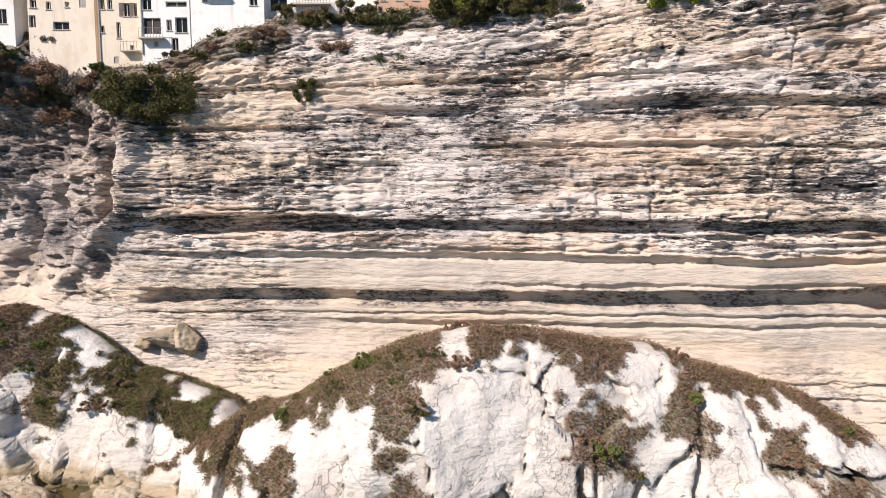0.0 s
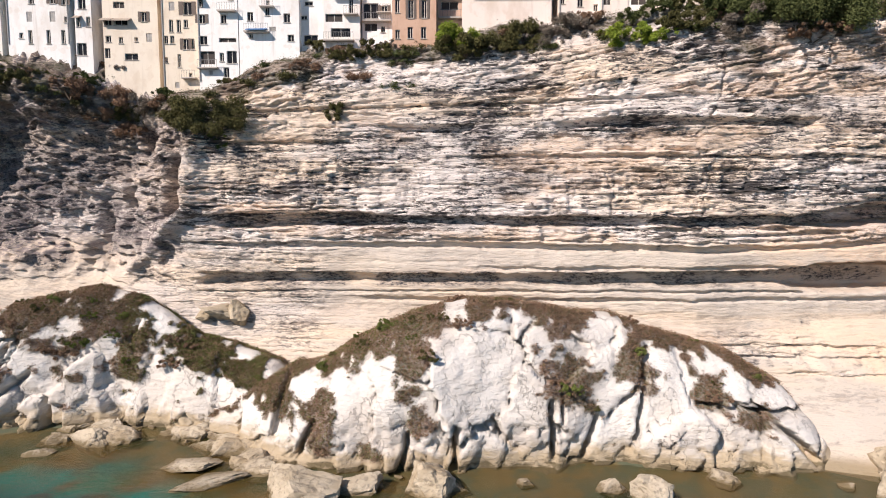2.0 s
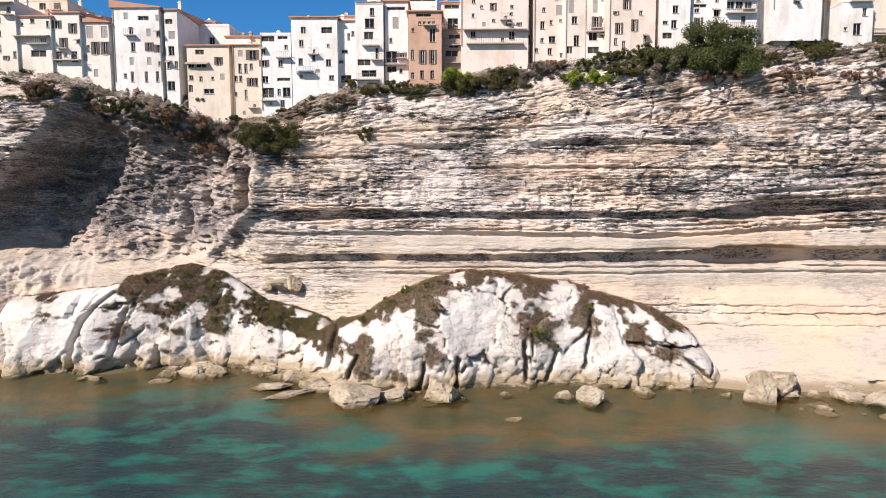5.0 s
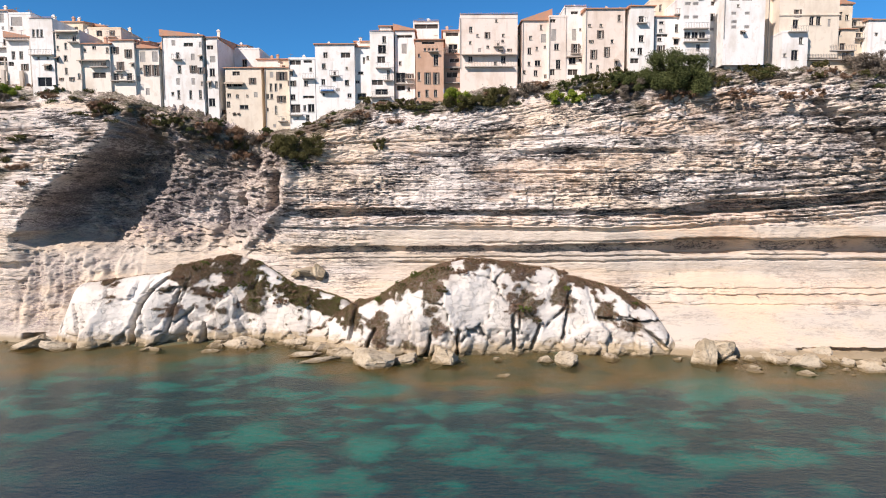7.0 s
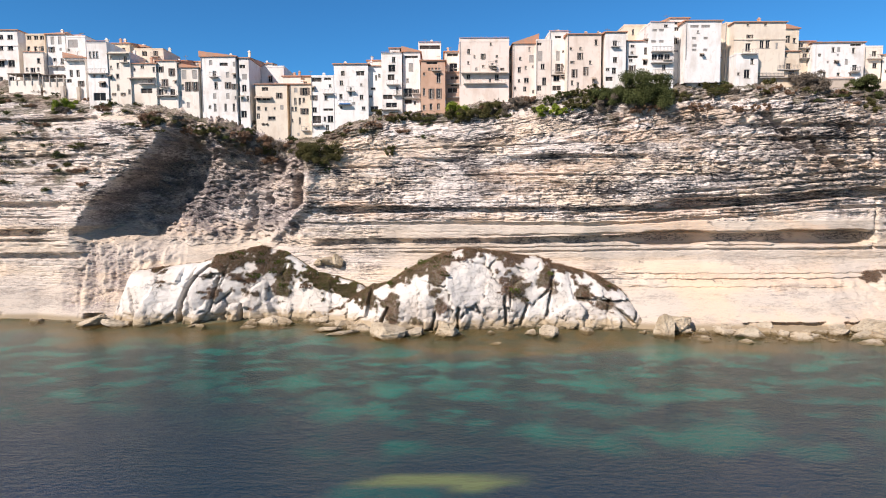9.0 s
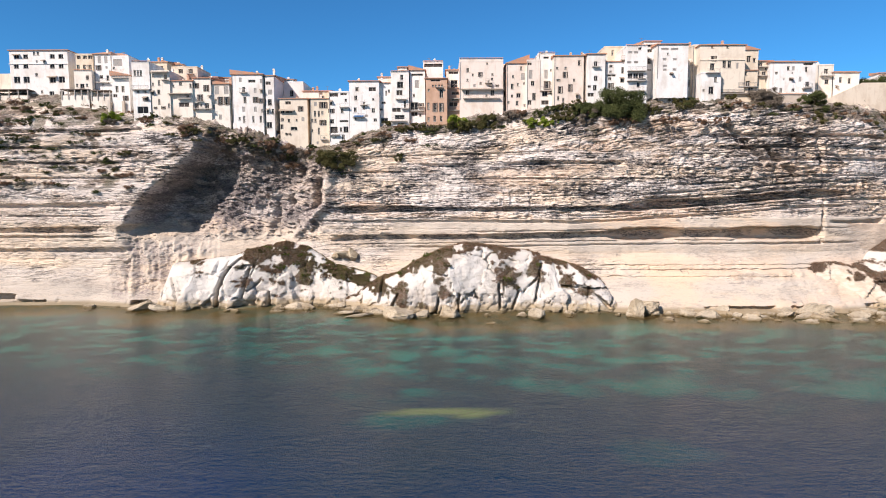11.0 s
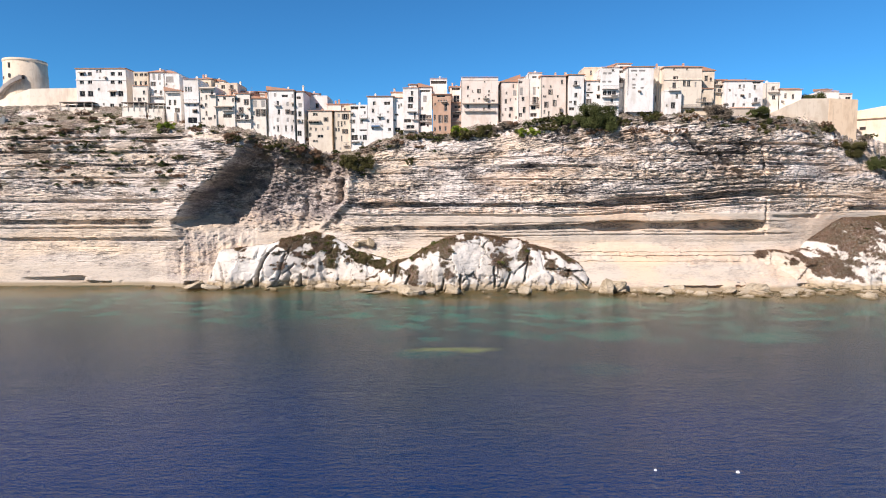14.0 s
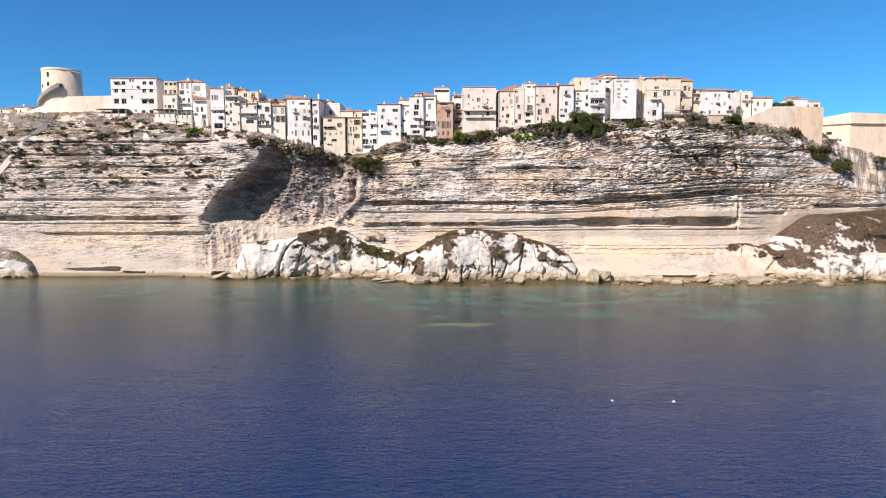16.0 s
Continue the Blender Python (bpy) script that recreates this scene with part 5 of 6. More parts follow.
house(55.5, 63.5, 78.31, 54.7, 60.5, 9, "white", "flat", "w 57.9 1.4 0.5: 60.8 61.8; o 56.4 0.6 2.0: 57.5; o 55.5 1.3 0.7: 63.0", "balcony 55.5 61.7 60.4")
house(65.9, 68.5, 84.29, 57.2, 66.5, 8, "cream", "flat", "o 65.8 1.0 0.6: 66.9; o 60.2 2.1 0.8: 66.4", "")
house(66.4, 69.7, 82.79, 56.9, 70.1, 9, "tan", "flat", "o 59.9 1.3 1.0: 68.2; w 67.4 1.2 0.6: 67.6", "")
house(67.2, 79.5, 79.92, 62.0, 69.5, 13, "tan", "hip", "w 63.8 1.8 1.2: 70.6; a 64.4 1.8 1.0: 73.9 75.3; c 64.0 1.5 0.6: 77.5; w 69.0 0.6 0.6: 70.4 74.6", "cornice 67.5 79.2 65.6")
house(67.1, 72.4, 78.41, 55.9, 61.7, 10, "white", "flat", "w 57.2 2.0 1.4: 69.8; w 57.2 0.7 0.6: 67.8", "balcony 68.1 71.9 61.8")
house(73.0, 83.4, 80.55, 56.4, 62.8, 11, "tan", "tile", "w 61.5 1.3 0.6: 74.7; o 59.7 1.5 3.8: 75.1; w 57.7 1.3 3.5: 75.1; w 59.1 1.2 1.2: 78.9; w 62.1 1.0 0.9: 80.1; o 59.3 1.5 1.2: 80.9; w 57.7 1.2 1.5: 81.7", "balcony 73.2 83.4 56.7; balcony 77.8 83.3 58.5")
house(73.8, 83.3, 81.03, 52.7, 56.5, 9, "white", "flat", "o 54.1 0.7 0.6: 76.2; o 55.8 1.0 2.7: 81.8", "")
house(82.6, 86.5, 86.29, 64.1, 69.7, 9, "tan", "shed", "o 67.2 1.8 1.2: 83.8; w 66.9 1.2 0.8: 85.4", "")
house(87.1, 91.2, 87.55, 59.1, 66.9, 9, "tan", "tile", "o 66.1 1.2 1.2: 87.9; o 63.3 1.5 1.2: 89.0; w 61.6 1.2 0.9: 89.9; o 64.7 0.9 1.2: 89.8", "balcony 87.1 90.7 62.8; balcony 87.1 89.8 65.3")
house(89.8, 102.8, 85.91, 57.0, 66.2, 14, "white", "hip", "o 63.2 0.8 0.8: 91.7; w 64.5 1.2 0.8: 95.0; c 64.5 1.2 0.8: 96.4; o 65.7 0.6 2.8: 100.6; w 60.1 1.4 1.2: 100.6; w 58.5 0.8 0.9: 96.6; c 63.2 0.6 0.5: 96.2", "balcony 99.0 101.5 59.0")
house(91.3, 99.4, 83.99, 53.4, 56.7, 6, "stone", "flat", "", "")
house(107.2, 111.9, 92, 59.0, 66.6, 9, "cream", "flat", "o 64.9 1.4 1.2: 109.7; w 61.9 1.4 1.2: 110.0", "balcony 107.8 111.7 63.6")
house(111.6, 119.6, 92, 59.0, 64.5, 9, "cream", "tile", "w 62.4 1.6 0.9: 114.1; w 62.1 1.6 0.9: 116.7", "")
house(131.1, 138.0, 100, 60.9, 64.9, 9, "white", "flat", "", "")
house(139.1, 144.2, 102, 61.6, 64.3, 9, "cream", "flat", "o 63.0 1.2 1.9: 142.7", "")
house(-107.1, -97.7, 96.72, 67.9, 71.5, 10, "cream", "hip", "", "")
house(-89.8, -84.4, 93.44, 65.6, 68.8, 8, "beige", "tile", "o 67.3 1.0 0.8: -88.0 -86.0", "")
house(-87.5, -81.5, 97.37, 66.5, 68.9, 8, "pinkbeige", "shed", "", "")
house(-76.3, -70.4, 94.99, 61.5, 64.7, 8, "cream", "tile", "", "")
house(-71.2, -65.9, 97.05, 60.4, 63.7, 8, "cream", "flat", "", "")
house(-43.3, -36.1, 91.97, 56.4, 59.9, 9, "tan", "tile", "w 58.1 1.1 0.8: -41.3 -38.4", "")
house(-22.3, -17.6, 93.4, 60.9, 64.1, 9, "cream", "tile", "", "")
house(14.6, 17.3, 94.69, 63.9, 67.7, 8, "cream", "flat", "", "")
house(20.6, 26.0, 93.07, 66.4, 69.0, 9, "cream", "tile", "", "")
house(38.2, 40.6, 90.39, 64.2, 68.5, 8, "cream", "flat", "", "")
house(69.0, 72.1, 92.46, 66.0, 70.3, 8, "cream", "tile", "", "")
house(108.9, 119.7, 94.24, 58.9, 65.1, 10, "cream", "tile", "w 62.1 1.4 0.8: 111.3", "")

# ---- round tower and its terrace ----


def tower():
    base = new("stone_tower")
    base.location = (-160.5, 112, 58.4)
    tagged(base, "round pale stone tower with an outer stair, above the cliff", "tower")

    def ring(bm, r0, r1, z0, z1, k=48):
        a = [bm.verts.new((r0 * math.cos(6.2832 * i / k), r0 * math.sin(6.2832 * i / k), z0)) for i in range(k)]
        b = [bm.verts.new((r1 * math.cos(6.2832 * i / k), r1 * math.sin(6.2832 * i / k), z1)) for i in range(k)]
        for i in range(k):
            bm.faces.new([a[i], a[(i + 1) % k], b[(i + 1) % k], b[i]]).smooth = True
        return b
    bm = bmesh.new()
    top = ring(bm, 7.6, 6.9, -5, 20.4)
    bm.faces.new(top)
    part("tower_wall", bm, WALLS["tower_stone"], base)
    bm = bmesh.new()
    ring(bm, 6.95, 7.1, 19.6, 20.0)
    bm.faces.new(ring(bm, 7.1, 7.0, 20.0, 20.7))
    part("parapet", bm, WALLS["tower_stone"], base)
    for ang, z, w, h in ((-100, 17, 0.7, 1.8), (-100, 13.5, 0.8, 1.4), (-62, 13, 0.7, 1.4), (-125, 13, 0.6, 1.1)):
        # dark blocks on the wall, the windows' inner shade as their colour
        bm = bmesh.new()
        box(bm, -w / 2, w / 2, -0.15, 0.1, 0, h)
        ob = part("window", bm, SHADE, base)
        r = 7.6 - (z + 5) * 0.0276 + 0.02
        ob.matrix_local = pose(r * math.cos(radians(ang)), r * math.sin(radians(ang)), z, 0, 0, ang + 90)
    bm = bmesh.new()
    for i in range(22):
        ang = radians(-165 + i * 4.6)
        ob_m = pose(7.9 * math.cos(ang), 7.9 * math.sin(ang), 0, 0, 0, math.degrees(ang))
        made = box(bm, -0.9, 0.9, -0.45, 0.45, 4.0 + i * 0.42, 5.4 + i * 0.42)
        for v in made:
            v.co = ob_m @ v.co
    part("stair", bm, WALLS["grey"], base, "dark weathered outer stair")
    return base


def terrace(name, label, outline, z0, z1s, material):
    """A closed wall block on a plan outline; z1s: height over each corner."""
    bm = bmesh.new()
    low = [bm.verts.new((x, y, z0)) for x, y in outline]
    high = [bm.verts.new((x, y, z)) for (x, y), z in zip(outline, z1s)]
    k = len(low)
    for i in range(k):
        bm.faces.new([low[i], low[(i + 1) % k], high[(i + 1) % k], high[i]])
    bm.faces.new(high), bm.faces.new(low[::-1])
    return tagged(part(name, bm, material), label, "wall", kind="structure")


WALLS["tan_stone"] = plaster("pale_tan_masonry", (0.86, 0.74, 0.6))
WALLS["tower_stone"] = plaster("weathered_tower_masonry", (0.74, 0.62, 0.48))
WALLS["orange_stone"] = plaster("orange_stained_masonry", (0.87, 0.67, 0.48))
tower()
terrace("terrace_wall", "pale sloping stone terrace wall below the tower", [(-178, 102), (-150, 98), (-132, 99), (-132, 125), (-178, 125)], 50, (58, 66.5, 67, 67, 62), WALLS["tan_stone"])
terrace("rampart", "cream rampart wall sloping along the cliff edge", [(98, 84.5), (104.5, 85.4), (110, 86), (117, 87), (127, 88.4), (127, 112), (98, 112)], 36, (52.8, 55.2, 57.6, 60.6, 60.9, 60, 55), WALLS["tan_stone"])
terrace("rampart_end", "orange-streaked end of the rampart wall", [(127.004, 88.3), (138, 90), (139, 112), (127.004, 112)], 36, (60.9, 60.7, 60, 60), WALLS["orange_stone"])
terrace("bastion", "orange-stained stone bastion with a sharp corner", [(140.3, 104), (152, 95), (215, 101), (215, 150), (140.3, 150)], 34, (57.5, 59.5, 58, 58, 58), WALLS["orange_stone"])


def string_course():
    bm = bmesh.new()
    for (ax, ay), (bx, by) in (((140.4, 103.6), (152, 94.6)), ((152, 94.6), (214, 100.5))):
        low = [(ax, ay, 55.0), (bx, by, 55.0), (bx, by - 0.5, 55.25), (ax, ay - 0.5, 55.25), (ax, ay - 0.5, 55.6), (bx, by - 0.5, 55.6), (bx, by, 55.8), (ax, ay, 55.8)]
        v = [bm.verts.new(p) for p in low]
        for f in ((0, 1, 2, 3), (3, 2, 5, 4), (4, 5, 6, 7), (0, 3, 4, 7), (1, 6, 5, 2)):
            bm.faces.new([v[i] for i in f])
    tagged(part("trim", bm, WALLS["orange_stone"]), "stone string course along the bastion", "trim", kind="structure")


string_course()
for ex, ey, ez in ((146.6, 99.1, 52.0), (147.2, 98.6, 48.4)):
    # a solid dark block; its colour carries the shade of the opening
    bm = bmesh.new()
    box(bm, -0.9, 0.9, -0.25, 0.25, -0.5, 0.5)
    hatch = tagged(part("embrasure", bm, SHADE), "dark gun opening in the bastion wall", "opening", kind="structure")
    hatch.matrix_basis = pose(ex, ey, ez, 0, 0, -38)


def pergola(x0, x1, y, z, deep, posts):
    base = new("pergola")
    base.location = ((x0 + x1) / 2, y, z)
    tagged(base, "low terrace pergola with a dark flat roof on posts", "pergola", "terrace pergolas")
    half = (x1 - x0) / 2
    bm = bmesh.new()
    box(bm, -half, half, -0.3, deep, 2.35, 2.55)
    part("roof", bm, SHUTTER, base)
    bm = bmesh.new()
    box(bm, -half, half, 0.05, 0.25, -3.0, 0.75)
    part("parapet", bm, WALLS["cream"], base)
    for i in range(posts):
        x = -half + 0.2 + (2 * half - 0.4) * i / (posts - 1)
        bm = bmesh.new()
        box(bm, x - 0.12, x + 0.12, -0.13, 0.04, -0.4, 2.35)
        part("post", bm, CONCRETE, base)


pergola(-112.5, -104.5, 87.6, 57.6, 3.5, 5)
pergola(-103.8, -98.2, 87.4, 57.2, 3.0, 4)
pergola(-135.5, -124.2, 91.2, 58.3, 3.0, 5)

for px0, ptop in ((-97.9, 56.6), (-93.9, 56.4)):
    bm = bmesh.new()
    box(bm, -0.35, 0.35, -0.3, 0.3, -4.5, 0)
    pier = tagged(part("stone_pillar", bm, WALLS["stone"]), "weathered square stone pillar on the slope", "pillar")
    pier.location = (px0, 86, ptop)


def cliff_stair():
    """A long straight stair cut down across the cliff face, with a low outer wall."""
    base = new("cliff_stair")
    base.location = (-150, 80, 54.6)
    tagged(base, "long straight stone stair running down across the cliff", "stair")
    lie = lambda z: 80 - 1.6 + 0.06 * max(0, z + 40.6) + 0.6 * max(0, z + 7.1) - 80
    k = 110
    walls = bmesh.new()
    for i in range(k):
        x, z = -i * 0.3, -i * 0.344
        y = lie(z)
        bm = bmesh.new()
        box(bm, x - 0.3, x, y, y + 4.0, z - 1.4, z)
        part("step", bm, CONCRETE, base)
        v = [walls.verts.new(p) for p in ((x, y - 0.4, z - 2.2), (x, y - 0.4, z + 0.7), (x, y - 0.004, z + 0.7), (x, y - 0.004, z - 2.2))]
        if i:
            for a in range(4):
                walls.faces.new([last[a], last[(a + 1) % 4], v[(a + 1) % 4], v[a]])
        last = v
    part("parapet", walls, WALLS["cream"], base)


cliff_stair()

# ---- boulders along the water ----
dice = random.Random(11)


def boulder_mesh(seed, k=4):
    r = random.Random(seed)
    bm = bmesh.new()
    bmesh.ops.create_icosphere(bm, subdivisions=k, radius=1)
    planes = []
    for _ in range(17):
        d = Vector((r.gauss(0, 1), r.gauss(0, 1), r.gauss(0, 1))).normalized()
        planes.append((d, r.uniform(0.52, 0.85)))
    for v in bm.verts:
        for d, c in planes:
            over = v.co.dot(d) - c
            if over > 0:
                v.co -= d * over
        v.co *= 1 + 0.1 * noise.noise(v.co * 1.7 + Vector((seed, 0, 0))) + 0.1 * noise.noise(v.co * 3.6 + Vector((0, seed, 0))) + 0.09 * noise.noise(v.co * 8 + Vector((0, 0, seed))) + 0.05 * noise.noise(v.co * 17 + Vector((seed, seed, 0)))
    for f in bm.faces:
        f.smooth = False
    me = bpy.data.meshes.new("boulder")
    bm.to_mesh(me)
    bm.free()
    me.materials.append(BOULDER)
    return me


BOULDERS = [boulder_mesh(s) for s in range(14)]


def boulder(x, y, z, sx, sy, sz, turn, label="weathered limestone boulder lying in the shallow water"):
    ob = new("boulder", BOULDERS[dice.randrange(len(BOULDERS))])
    ob.matrix_basis = pose(x, y, z, dice.uniform(-12, 12), dice.uniform(-12, 12), turn) @ Matrix.Diagonal((sx * 1.5, sy * 1.5, sz * 1.4, 1))
    return tagged(ob, label, "boulder", "shore boulders")


def plant_boulders():
    # the large ones that stand clear of the shore
    for x, y, z, sx, sy, sz in ((-14.3, 54, 0.6, 3.3, 2.2, 2.0), (-2.3, 55, 0.5, 2.2, 1.8, 1.7), (-9, 56, 0.2, 2.3, 1.4, 0.9), (18.8, 53.5, 0.4, 1.6, 1.2, 1.3), (15.5, 55.5, 0.1, 1.2, 0.9, 0.6),
                                (42.5, 54, 1.0, 1.9, 1.6, 2.6), (46, 58, 1.0, 3.2, 2.4, 2.2), (-24, 57, 0.1, 3.0, 1.6, 0.5), (-28, 60, 0.1, 3.0, 1.5, 0.45), (59, 52, 0.4, 2.4, 1.6, 1.2),
                                (55, 54.5, 0.3, 1.7, 1.3, 0.8), (66, 52.5, 0.3, 1.2, 1.0, 0.7), (86, 55, 1.0, 3.4, 2.0, 1.9), (-82, 67, 0.5, 3.8, 2.0, 1.3), (-76.5, 66, 0.4, 2.4, 1.8, 1.0), (7, 47, 0.0, 1.3, 0.6, 0.25), (-46, 63, 0, 1.6, 0.8, 0.35)):
        boulder(x, y, z, sx, sy, sz, dice.uniform(-25, 25))
    for x, z, sx, sy, sz in ((-31.0, 13.1, 2.0, 1.5, 1.0), (-28.4, 12.7, 1.2, 1.3, 1.6), (-33.2, 12.6, 1.0, 1.0, 0.7)):
        boulder(x, face_at(x, z) - 0.5, z, sx, sy, sz, 10, "grey fallen boulder lodged at the cliff foot")
    for i in range(240):
        stretch = dice.random()
        if stretch < 0.5:
            x, out = dice.uniform(44, 120), dice.uniform(-1, 12)
        elif stretch < 0.75:
            x, out = dice.uniform(-48, -16), dice.uniform(-1.5, 3.5)
        else:
            x, out = dice.uniform(-104, 150), dice.uniform(-1, 3)
        s = dice.choice((0.25, 0.35, 0.5, 0.7, 1.0, 1.5))
        boulder(x, float(shore_line(x)) - out, dice.uniform(-0.35, 0.1) * s, s * dice.uniform(1.0, 2.0), s * dice.uniform(0.8, 1.3), s * dice.uniform(0.45, 0.9), dice.uniform(-40, 40))


plant_boulders()


def buoy(x, y, size):
    """A small round float with a collar and a ring on top."""
    base = new("buoy")
    base.location = (x, y, 0)
    tagged(base, "small white mooring buoy floating on the open sea", "buoy", "mooring buoys")
    bm = bmesh.new()
    profile = [(0.05, -0.55), (0.42, -0.4), (0.62, -0.05), (0.62, 0.12), (0.5, 0.42), (0.22, 0.62), (0.12, 0.66), (0.12, 0.84), (0.02, 0.86)]
    rings = [[bm.verts.new((size * r * math.cos(6.2832 * i / 14), size * r * math.sin(6.2832 * i / 14), size * z)) for i in range(14)] for r, z in profile]
    for a, b in zip(rings, rings[1:]):
        for i in range(14):
            bm.faces.new([a[i], a[(i + 1) % 14], b[(i + 1) % 14], b[i]])
    part("float", bm, BUOY, base)
    bm = bmesh.new()
    rings = [[bm.verts.new((size * r * math.cos(6.2832 * i / 14), size * r * math.sin(6.2832 * i / 14), size * z)) for i in range(14)] for r, z in ((0.63, -0.04), (0.7, 0.0), (0.7, 0.08), (0.63, 0.12))]
    for a, b in zip(rings, rings[1:]):
        for i in range(14):
            bm.faces.new([a[i], a[(i + 1) % 14], b[(i + 1) % 14], b[i]])
    part("collar", bm, RAIL, base)


buoy(24.2, -57.0, 0.3)
buoy(16.0, -56.4, 0.24)

# ---- plants ----


def leaf_cloud(centres, radii, count, size, seed, squash=0.8):
    """Points and leaf blades scattered through overlapping lumps: vertices and faces of many small leaves."""
    r = np.random.RandomState(seed)
    pick = r.choice(len(centres), count, p=radii ** 2 / (radii ** 2).sum())
    d = r.normal(size=(count, 3))
    d /= np.linalg.norm(d, axis=1)[:, None]
    p = centres[pick] + d * (radii[pick] * r.uniform(0.35, 1.25, count))[:, None] * (1, 1, squash)
    return blades(p, r, size)


def blades(p, r, size, lie=1.0):
    count = len(p)
    a = r.normal(size=(count, 3)) * (1, 1, lie)
    a /= np.linalg.norm(a, axis=1)[:, None]
    b = np.cross(a, r.normal(size=(count, 3)) * (lie, lie, 1))
    b /= np.linalg.norm(b, axis=1)[:, None]
    s = (size * r.uniform(0.6, 1.4, count))[:, None]
    v = np.stack([p - a * s, p + b * s * 0.55, p + a * s, p - b * s * 0.55], 1)
    return v.reshape(-1, 3)


def blade_object(name, v, material, parent=None):
    k = len(v) // 4
    me = bpy.data.meshes.new(name)
    me.vertices.add(len(v))
    me.vertices.foreach_set("co", v.astype(np.float32).ravel())
    me.loops.add(len(v))
    me.loops.foreach_set("vertex_index", np.arange(len(v), dtype=np.int32))
    me.polygons.add(k)
    me.polygons.foreach_set("loop_start", np.arange(0, len(v), 4, dtype=np.int32))
    me.update(calc_edges=True)
    me.materials.append(material)
    ob = new(name, me)
    if parent:
        ob.parent = parent
    return ob


def bush(x, y, z, w, h, kind, seed, label, name="bush", trunk=False):
    """A shrub or small tree: branching stems and a crown of many leaves."""
    base = new(name)
    base.location = (x, y, z)
    tagged(base, label, name)
    r = np.random.RandomState(seed)
    lumps = 16 + int(w * 5)
    lift = 0.22 if trunk else 0.0
    c = np.stack([r.uniform(-0.5, 0.5, lumps) * w, r.uniform(-0.45, 0.45, lumps) * w, r.uniform(lift, 0.82, lumps) * h], 1)
    c[:, 0] *= 1.05 - 0.5 * np.abs(c[:, 2] / h - 0.4)
    rad = r.uniform(0.07, 0.2, lumps) * min(w, h * 1.3)
    bm = bmesh.new()
    for i in range(min(lumps, 7)):
        tip = Vector(c[i])
        k = 5
        wide = 0.05 * w if trunk else 0.025 * w
        low = [bm.verts.new((wide * math.cos(6.28 * j / k), wide * math.sin(6.28 * j / k), -0.6)) for j in range(k)]
        mid = [bm.verts.new((tip.x * 0.4 + wide * 0.6 * math.cos(6.28 * j / k), tip.y * 0.4 + wide * 0.6 * math.sin(6.28 * j / k), tip.z * 0.55)) for j in range(k)]
        end = bm.verts.new(tip)
        for j in range(k):
            bm.faces.new([low[j], low[(j + 1) % k], mid[(j + 1) % k], mid[j]])
            bm.faces.new([mid[j], mid[(j + 1) % k], end])
    part("trunk", bm, BARK, base)
    count = int(min(64000, 1100 * (w * h) ** 0.9 + 400))
    blade_object("crown", leaf_cloud(c, rad, count, 0.06 + 0.009 * w, seed), LEAVES[kind], base)
    return base


